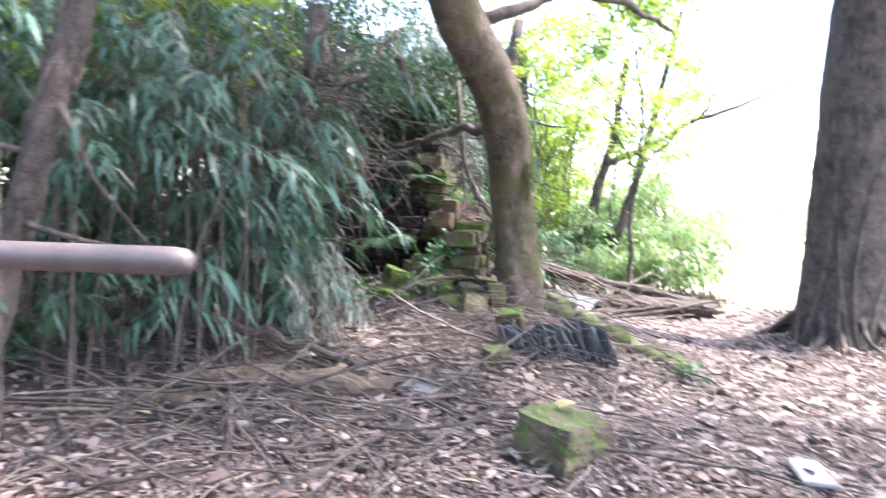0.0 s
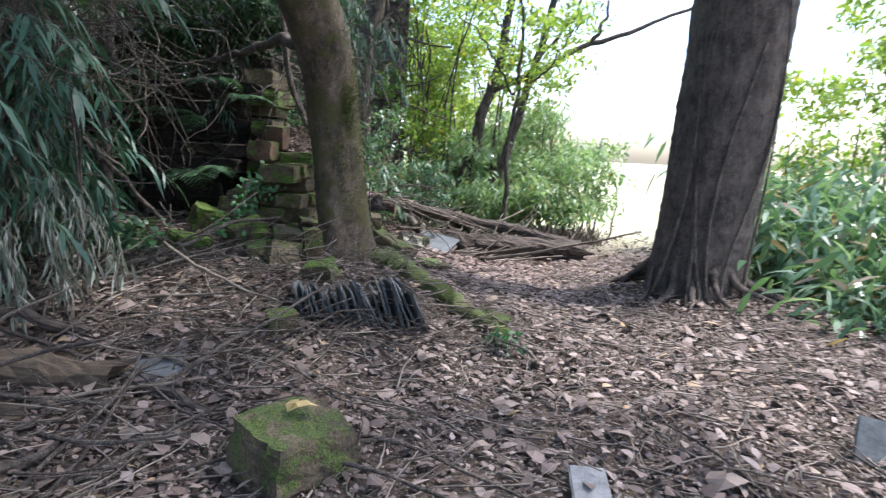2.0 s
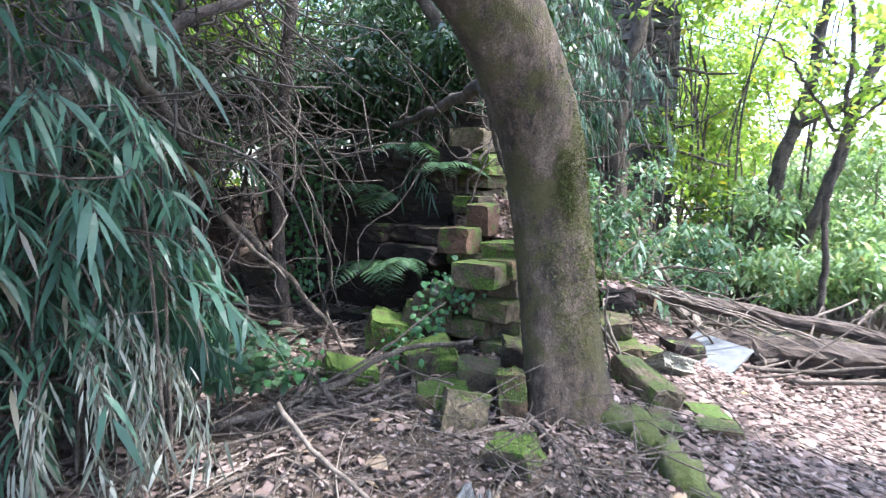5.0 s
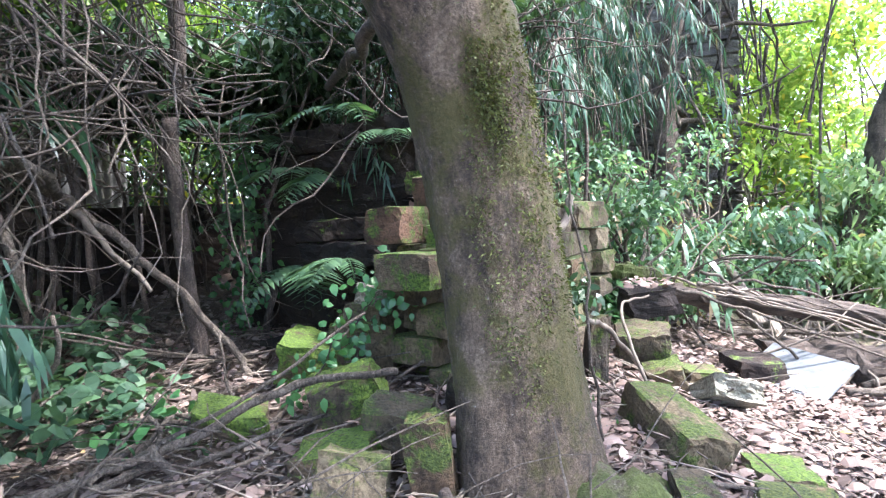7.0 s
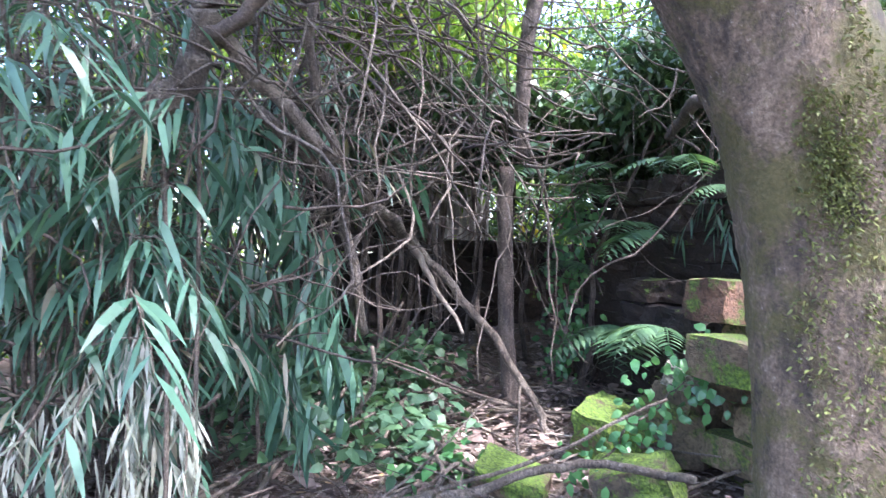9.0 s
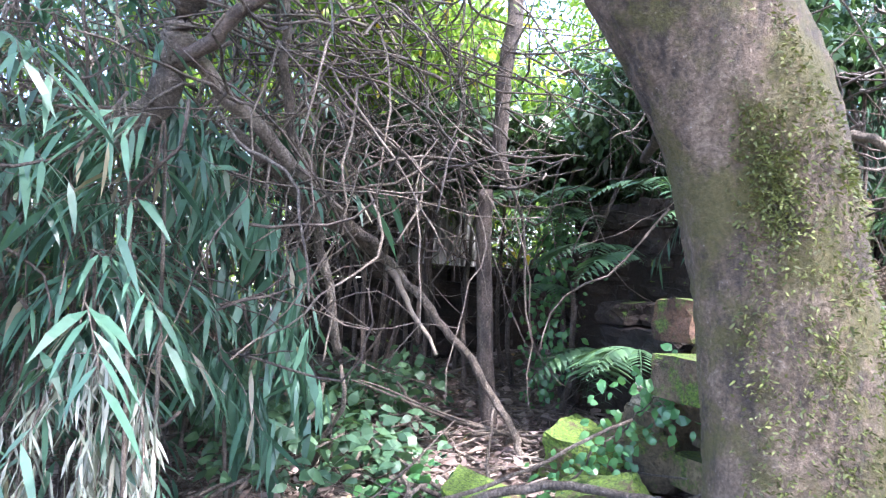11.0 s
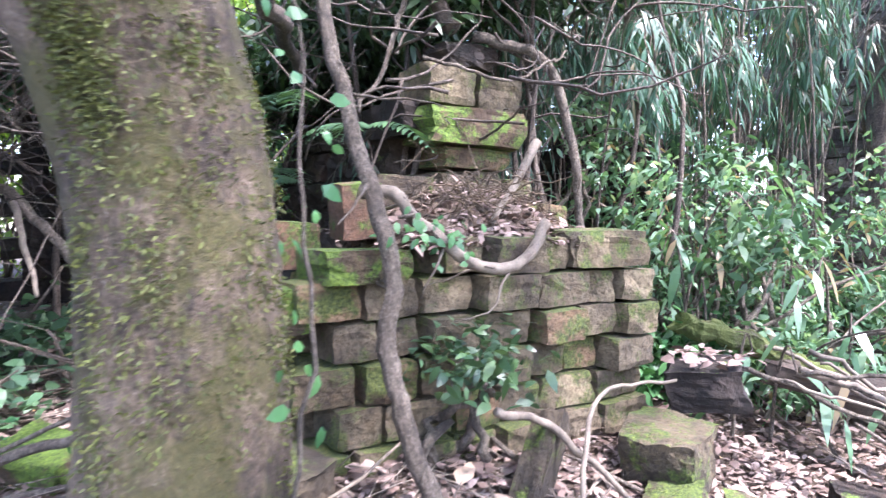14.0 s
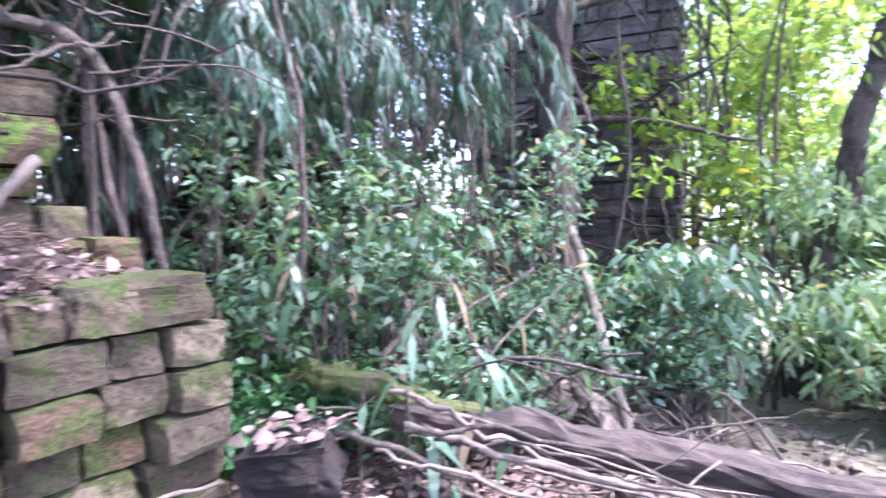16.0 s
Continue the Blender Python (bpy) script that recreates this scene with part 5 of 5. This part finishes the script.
for k in range(9):
    dx, dy = g.normal(0, 0.14), g.normal(0.05, 0.18)
    branch("long pale dead stick lying along the fallen log", [(1.02 + dx, 8.30 + dy, 0.99 + g.normal(0, 0.03)), (1.45 + dx, 8.44 + dy * 1.2, 0.88 + g.normal(0, 0.03)), (2.5 + dx, 8.8 + dy * 2.5 + 0.04 * k, 0.42 + abs(g.normal(0, 0.05)))], g.uniform(0.006, 0.014), M_PALEWOOD if k % 3 else M_TWIG, 22, 0.014, 0.55, "stick", "stick")
for _ in range(14):
    stick(g, (0.4, 1.3, 6.3, 7.9), (0.3, 0.9), (0.005, 0.012), M_PALEWOOD if g.random() < 0.5 else M_TWIG, 0.1)
for _ in range(20):
    stick(g, (2.2, 4.2, 2.6, 6.2), (0.3, 0.9), (0.004, 0.010), M_TWIG, 0.1)
for _ in range(16):
    stick(g, (-2.6, -0.6, 5.8, 7.2), (0.4, 1.2), (0.005, 0.012), M_TWIG, 0.2)

# ---- ferns, ivy and small plants ----
def fern(label, at, toward, fronds, size, seed):
    g = np.random.default_rng(seed)
    e = group_thing("fern", label, "fern", at, "ferns on the wall")
    for _ in range(fronds):
        a = math.atan2(toward[1], toward[0]) + g.normal(0, 0.7)
        L = size * g.uniform(0.7, 1.15)
        s = np.linspace(0, 1, 16)
        d = np.array([math.cos(a), math.sin(a), 0])
        p = np.array(at) + d * (s * L)[:, None] + np.array([0, 0, 1.0]) * (0.45 * L * s - 0.75 * L * s * s)[:, None]
        stalk = held("stalk", tube_mesh("stalk", p, np.linspace(0.0035, 0.001, 16), M_FERN, 4), e)
        side = np.cross(d, (0, 0, 1))
        q = np.repeat(p[2:], 2, 0)
        sg = np.tile([1, -1], 14)
        w = side * sg[:, None] + d * 0.45 + np.array([0, 0, -0.15])
        ln = L * 0.30 * np.repeat(np.sin(np.linspace(0.55, 3.0, 14)) ** 0.8, 2)
        v, f = leaf_arrays(q, w, np.tile([0, 0, 1.0], (28, 1)) + g.normal(0, 0.15, (28, 3)), ln, ln * 0.30, 0.25, 0.05)
        part("frond", mesh_np("frond", v, f, M_FERN), stalk)
    return e


for k, (x, y, z, s) in enumerate(((-1.1, 7.3, 1.78, 0.40), (-0.85, 7.25, 1.72, 0.42), (-1.0, 7.2, 1.22, 0.46), (-0.72, 7.2, 2.08, 0.36), (-1.5, 7.38, 2.0, 0.40), (-0.5, 7.35, 1.95, 0.36), (-1.62, 7.35, 1.55, 0.34), (-0.62, 7.0, 1.28, 0.34), (-1.3, 7.4, 2.12, 0.4), (-1.8, 7.35, 2.28, 0.45), (-1.7, 7.25, 2.1, 0.42), (-1.95, 7.4, 2.15, 0.4))):
    fern("green fern growing out of the wall", (x, y, z), (0.45, -1.0), 5, s, 400 + k)


def scatter_leaves(name, label, category, pts, spread, n, size, ratio, mat, seed, facing=(0, 0, 1), kind=""):
    g = np.random.default_rng(seed)
    p = smooth_line(pts, n) + g.normal(0, 1, (n, 3)) * np.asarray(spread)
    nr = np.asarray(facing, float) + g.normal(0, 0.4, (n, 3))
    w = np.cross(nr, g.normal(size=(n, 3))) + np.array([0, 0, -0.4])
    L = size * g.uniform(0.6, 1.3, n)
    v, f = leaf_arrays(p, w, nr, L, L * ratio, 0.15, 0.1)
    e = group_thing(name, label, category, tuple(pts[0]), kind=kind)
    held("stem", tube_mesh("stem", gnarly(pts, 24, 0.015), np.linspace(0.006, 0.002, 24), M_TWIG, 5), e)
    held("leaves", mesh_np("leaves", v, f, mat), e)
    return e


scatter_leaves("ivy", "small-leaved ivy climbing over the stones", "ivy", [(-0.45, 6.25, 0.75), (-0.25, 6.45, 1.05), (-0.1, 6.55, 1.25)], (0.07, 0.07, 0.06), 170, 0.045, 0.8, M_IVY, 420, (0.3, -1, 0.5))
scatter_leaves("ivy", "ivy hanging on the dark wall's edge", "ivy", [(-1.62, 7.45, 2.1), (-1.68, 7.45, 1.5), (-1.72, 7.45, 0.8)], (0.12, 0.05, 0.08), 420, 0.05, 0.8, M_IVY, 421, (0.4, -1, 0.3))
scatter_leaves("ivy", "ivy leaves creeping up the leaning trunk", "ivy", [(0.82, 6.22, 0.75), (0.76, 6.28, 1.4), (0.68, 6.28, 2.0), (0.5, 6.1, 2.6)], (0.02, 0.05, 0.08), 34, 0.038, 0.75, M_IVY, 422, (1, 0.2, 0.2))
scatter_leaves("ivy", "green leaves on a vine by the wall", "ivy", [(0.34, 6.86, 1.56), (0.40, 6.95, 1.50), (0.44, 7.05, 1.48)], (0.03, 0.05, 0.03), 46, 0.038, 0.7, M_IVY, 423, (1, -0.3, 0.6))
for k, (x, y, z, rr, n, s, ra, m) in enumerate(((0.47, 7.02, 1.13, 0.15, 230, 0.062, 0.5, M_DEEP), (-1.7, 6.15, 0.85, 0.4, 420, 0.09, 0.7, M_FERN), (-2.3, 6.6, 0.85, 0.5, 330, 0.09, 0.7, M_FERN), (-1.3, 5.7, 0.80, 0.35, 260, 0.085, 0.7, M_FERN), (-2.4, 5.8, 0.85, 0.4, 350, 0.11, 0.7, M_FERN), (-0.8, 5.9, 0.72, 0.2, 90, 0.08, 0.7, M_IVY), (1.55, 4.55, 0.42, 0.14, 70, 0.05, 0.6, M_IVY))):
    thicket("small_shrub" if k == 0 else "ground_plant", "small shrub with glossy dark leaves before the wall" if k == 0 else "low broad-leaved green plants on the forest floor", "shrub" if k == 0 else "plant", [(x, y, z)], [rr if k in (0, 5, 6) else rr * 1.5], n, s, ra, m, 430 + k, 0.2, 4, 0.6 if k == 0 else 0.22)
# leafy scrub that hides the bamboo stems
for k, (x, y, z, rr) in enumerate(((0.0, 8.75, 1.35, 0.4), (-0.25, 9.0, 1.75, 0.4), (0.45, 9.3, 1.35, 0.42), (0.1, 9.5, 1.7, 0.45), (0.75, 10.0, 1.35, 0.45), (0.3, 10.4, 1.6, 0.5))):
    cs = [(x, y, z)] + [(x + g.normal(0, rr * .6), y + g.normal(0, rr * .6), z + g.normal(-0.1, rr * .7)) for _ in range(5)]
    thicket("leafy_scrub", "leafy green scrub growing behind the ruined wall", "shrub", cs, [rr] + [rr * .6] * 5, 900, 0.08 if k % 2 else 0.06, 0.45, M_SHRUB if k % 3 else M_FERN, 640 + k, 0.4, 7, 0.8, None, "undergrowth past the wall")
# undergrowth past the wall
for k, (x, y, rr) in enumerate(((0.7, 9.15, 0.45), (0.25, 8.8, 0.4), (0.6, 9.9, 0.6), (1.2, 10.9, 0.5), (0.15, 8.35, 0.28), (0.2, 9.6, 0.5), (0.9, 11.4, 0.6))):
    zz = float(top(x, y))
    cs = [(x, y, zz + 0.16)] + [(x + g.normal(0, rr * .7), y + g.normal(0, rr * .6), zz + abs(g.normal(0.12, rr * .3))) for _ in range(5)]
    thicket("undergrowth", "low tangled green undergrowth beside the ruined wall", "shrub", cs, [rr * .8] + [rr * .45] * 5, 2200, 0.065, 0.55, M_IVY if k % 3 == 1 else M_SHRUB, 450 + k, 0.3, 8, 0.55, None, "undergrowth past the wall")
for k in range(34):
    x, y = g.uniform(0.2, 2.4), g.uniform(8.5, 11.0)
    z0, an = float(top(x, y)), g.uniform(0, 6.28)
    L = g.uniform(0.5, 1.5)
    branch("thin dead stick standing in the undergrowth", [(x, y, z0 - 0.02), (x + 0.3 * L * math.cos(an), y + 0.3 * L * math.sin(an), z0 + 0.3 * L), (x + 0.7 * L * math.cos(an), y + 0.7 * L * math.sin(an), z0 + L * g.uniform(0.25, 0.6))], g.uniform(0.005, 0.014), M_PALEWOOD if k % 2 else M_TWIG, 12, 0.012, 0.5, "stick", "stick")
for k, (x, y, h) in enumerate(((0.45, 8.75, 0.75), (0.85, 9.2, 0.8), (0.2, 9.2, 1.0), (0.5, 9.9, 0.9))):
    bamboo("dwarf bamboo with broad pale green leaves", (x, y, h, 0.18), 5, 470 + k, 0.17, 2, 4, M_SHRUB, (0.1, -0.1), 0.4, 0.27, "dwarf bamboo past the wall")

# tangle of vines over the ruin
def tangle(name, label, count, box, length, radius, seed, down=0.3, mat=None):
    g = np.random.default_rng(seed)
    out = []
    for _ in range(count):
        s = [g.uniform(box[2 * k], box[2 * k + 1]) for k in range(3)]
        p = spray(s, (g.normal(), g.normal(), g.normal(0, 0.6) - down), g.uniform(*length), 10, g, 0, 0.22)
        v, f = tube_arrays(p, np.linspace(1, 0.4, 10) * g.uniform(*radius), 4)
        out.append((v, quads_to_tris(f)))
    return tagged(part(name, mesh_np(name, *joined(out), mat or M_BARK_DARK, True)), label, "vines", kind="stuff")


tangle("vine_tangle", "tangle of thin bare vines hanging over the ruin", 200, (-2.9, -1.1, 5.6, 7.8, 1.7, 3.2), (0.5, 1.4), (0.003, 0.008), 480)
tangle("vine_tangle", "bare vines and twigs above the broken pier", 110, (-0.9, 0.3, 7.0, 8.6, 1.9, 2.9), (0.4, 1.1), (0.003, 0.009), 481)
tangle("vine_tangle", "bare vines in the bamboo", 120, (-2.2, -0.9, 4.4, 5.6, 1.0, 2.9), (0.4, 1.2), (0.003, 0.009), 482)
tangle("vine_tangle", "dense brown tangle of bare vines before the ruin", 330, (-2.6, -0.9, 5.2, 6.6, 1.9, 3.2), (0.5, 1.5), (0.003, 0.010), 484, 0.5, M_TWIG)
tangle("root_tangle", "fine reddish roots over the soil on the wall top", 90, (0.05, 0.42, 7.05, 7.6, 1.62, 1.72), (0.15, 0.35), (0.0015, 0.004), 485, 0.5, M_ROT)
tangle("vine_tangle", "bare creepers on the far house wall", 90, (-0.4, 1.8, 12.3, 12.75, 1.0, 4.5), (0.8, 2.0), (0.008, 0.025), 483, 1.0)
heap_u, heap_v = np.meshgrid(np.linspace(0.3, 1.25, 26), np.linspace(0.02, 0.66, 20), indexing="ij")
heap_z = 1.46 + 0.24 * np.sin(np.clip((heap_u - 0.3) / 0.95, 0, 1) * np.pi) ** 0.7 * sstep(-0.05, 0.6, heap_v) + RNG.normal(0, 0.008, heap_u.shape)
heap_x = WALL_O.x + WU.x * heap_u + WV.x * heap_v
heap_y = WALL_O.y + WU.y * heap_u + WV.y * heap_v
hi, hj = np.meshgrid(np.arange(25), np.arange(19), indexing="ij")
heap_f = np.stack([hi * 20 + hj, (hi + 1) * 20 + hj, (hi + 1) * 20 + hj + 1, hi * 20 + hj + 1], -1).reshape(-1, 4)
tagged(part("soil_heap", mesh_np("soil_heap", np.stack([heap_x, heap_y, heap_z], -1).reshape(-1, 3), heap_f, M_GROUND, True)), "brown soil heaped on the broken wall top", "soil", kind="structure")
pick = RNG.integers(0, heap_x.size, 1100)
lp = np.stack([heap_x.ravel()[pick], heap_y.ravel()[pick], heap_z.ravel()[pick] + 0.008], 1) + RNG.normal(0, 0.02, (1100, 3)) * np.array([1, 1, 0.3])
lw = RNG.normal(size=(1100, 3)) * np.array([1, 1, 0.3])
ll = 0.05 * RNG.uniform(0.5, 1.5, 1100)
tagged(part("wall_leaves", mesh_np("wall_leaves", *leaf_arrays(lp, lw, RNG.normal(0, 0.35, (1100, 3)) + np.array([0, 0, 1.0]), ll, ll * 0.6, 0, 0.15), M_PINK)), "dead leaves heaped on the broken wall top", "leaves", kind="stuff")
litter("wall_leaves", "dead leaves on the dark loose block", 60, (0.62, 0.9, 7.95, 8.22), 0.05, M_PINK, 491, 0.0, float(top(0.76, 8.08)) + 0.30 + 0.172)

# ---- pipe barrier and trunk at the start of the walk ----
barrier = group_thing("pipe_barrier", "brown painted metal pipe barrier beside the path", "barrier", (-1.3, 1.55, float(top(-1.3, 1.55))))
rail_p = np.array([(-2.6, 1.5, 1.335), (-1.3, 1.52, 1.33), (-0.72, 1.53, 1.325), (-0.69, 1.53, 1.325), (-0.675, 1.53, 1.325)])
held("rail", tube_mesh("rail", rail_p, [0.034, 0.034, 0.034, 0.03, 0.018], M_RUST, 16), barrier)
held("post", tube_mesh("post", [(-1.28, 1.52, float(top(-1.28, 1.52)) - 0.1), (-1.28, 1.52, 0.8), (-1.28, 1.52, 1.30)], 0.03, M_RUST, 14), barrier)
branch("slanting brown dead trunk in the bamboo", [(-2.6, 3.3, 0.2), (-2.3, 3.25, 1.3), (-1.95, 3.2, 2.3), (-1.7, 3.2, 3.2)], 0.08, M_BARK_DARK, 20, 0.015, 0.8, "tree_trunk", "tree")

# moss tufts on the leaning trunk
def moss_tufts(label, axis, radius, angles, zs, n, seed):
    g = np.random.default_rng(seed)
    p = smooth_line(axis, 60)
    z = g.uniform(*zs, n)
    c = np.stack([np.interp(z, p[:, 2], p[:, k]) for k in range(2)], 1)
    cl = g.uniform(angles[0], angles[1], max(3, n // 60))
    cz = g.uniform(*zs, len(cl))
    k = g.integers(0, len(cl), n)
    an = np.radians(cl[k] + g.normal(0, 7, n))
    z = cz[k] + g.normal(0, 0.06, n)
    c = np.stack([np.interp(z, p[:, 2], p[:, q]) for q in range(2)], 1)
    d = np.stack([np.cos(an), np.sin(an), np.zeros(n)], 1)
    pos = np.concatenate([c, z[:, None]], 1) + d * radius
    w = d * 0.35 + g.normal(0, 0.6, (n, 3))
    L = 0.013 * g.uniform(0.5, 1.4, n)
    return tagged(part("moss", mesh_np("moss", *leaf_arrays(pos, w, g.normal(size=(n, 3)), L, L * 0.4, 0.2, 0.1), M_MOSS)), label, "moss", kind="stuff")


AXIS_A = [(0.64, 6.08, 0.40), (0.58, 6.12, 0.9), (0.53, 6.14, 1.3), (0.48, 6.12, 1.7), (0.43, 5.98, 2.12), (0.26, 5.66, 2.62)]
moss_tufts("olive moss tufts on the leaning trunk", AXIS_A, 0.205, (-85, 60), (0.8, 2.5), 10500, 601)
moss_tufts("bright green moss cushion on the leaning trunk", AXIS_A, 0.207, (-58, -46), (1.76, 1.94), 1200, 602)

# single large leaves that catch the eye
def dry_leaf(label, at, size, turn, mat):
    a = radians(turn)
    v, f = leaf_arrays([at, at], [(math.cos(a), math.sin(a), 0.15), (math.cos(a + 0.7), math.sin(a + 0.7), 0.25)], [(0.2, 0.1, 1), (-0.2, 0.3, 1)], [size, size * 0.8], [size * 0.6, size * 0.5], 0.1, 0.3)
    return tagged(part("dry_leaf", mesh_np("dry_leaf", v, f, mat)), label, "leaf", "large dry leaves")


M_YELLOW = litter_material("yellow_dead_leaf", [(0.0, (0.50, 0.36, 0.12)), (1.0, (0.58, 0.44, 0.20))])
dry_leaf("curled yellow-brown dead leaf on the mossy block", (0.50, 3.28, float(top(0.52, 3.28)) + 0.265), 0.13, 20, M_YELLOW)
for k, (x, y, s, t_) in enumerate(((0.28, 3.22, 0.12, 100), (1.46, 3.80, 0.15, 30), (1.36, 3.45, 0.12, 200), (2.2, 3.1, 0.2, 15), (0.9, 3.9, 0.14, 70), (0.2, 3.9, 0.13, 150), (1.1, 4.3, 0.14, 20), (0.55, 2.9, 0.12, 300), (1.0, 2.7, 0.10, 60), (-0.2, 3.5, 0.14, 40), (-0.6, 3.2, 0.12, 80), (1.9, 4.1, 0.10, 10))):
    dry_leaf("large curled pale dead leaf on the ground", (x, y, float(top(x, y)) + 0.03), s, t_, M_BIGLEAF)

# pale corrugated sheet behind the broken back wall
cu = np.linspace(0.05, 1.45, 160)
cw = 5.5 + 0.018 * np.sin(cu * 2 * np.pi / 0.09)
front = np.stack([WALL_O.x + WU.x * cu + WV.x * cw, WALL_O.y + WU.y * cu + WV.y * cw], 1)
rows_z = (0.6, 1.6, 2.55)
sheet_v = np.concatenate([np.concatenate([front + np.array([0.006 * k, 0]), np.full((160, 1), zq)], 1) for k in (0, 1) for zq in rows_z])
si, sj = np.meshgrid(np.arange(2), np.arange(159), indexing="ij")
one = np.stack([si * 160 + sj, si * 160 + sj + 1, (si + 1) * 160 + sj + 1, (si + 1) * 160 + sj], -1).reshape(-1, 4)
tagged(part("corrugated_sheet", mesh_np("corrugated_sheet", sheet_v, np.concatenate([one, one + 480]), M_OLDTIN, True)), "pale weathered corrugated sheet behind the broken wall", "metal sheet")
branch("dark bough leaning over the stone pier", [(-0.75, 7.4, 3.3), (-0.5, 7.55, 2.8), (-0.28, 7.7, 2.42)], 0.05, M_BARK_DARK, 20, 0.012, 0.8)
branch("bent root curling down beside the pier", [(-0.25, 7.8, 2.40), (-0.02, 8.0, 2.30), (0.06, 8.12, 2.0), (0.08, 8.2, 1.6), (0.12, 8.25, 1.35)], 0.026, M_TWIG, 26, 0.008, 0.7)
branch("thin bare twig across the pier", [(-0.1, 7.35, 2.2), (0.05, 7.6, 2.14), (0.12, 7.85, 2.22), (0.05, 8.1, 2.34)], 0.008, M_TWIG, 20, 0.012, 0.6)
branch("bare twig hanging before the ferns", [(0.0, 7.2, 2.5), (-0.05, 7.15, 2.2), (-0.12, 7.05, 1.95)], 0.012, M_TWIG, 16, 0.01, 0.6)
dry_leaf("single brown dead leaf hanging from a twig", (-0.978, 6.79, 2.62), 0.13, 80, M_BIGLEAF)
branch("thin twig holding a dead leaf", [(-1.2, 6.66, 2.75), (-1.08, 6.72, 2.72), (-0.97, 6.79, 2.63)], 0.005, M_TWIG, 10, 0.004, 0.6)
branch("grey branch slanting up beside the wall foot", [(0.62, 7.0, 1.0), (0.66, 7.15, 0.95), (0.72, 7.3, 0.82), (0.8, 7.45, 0.66)], 0.014, M_PALEWOOD, 16, 0.006, 0.7)
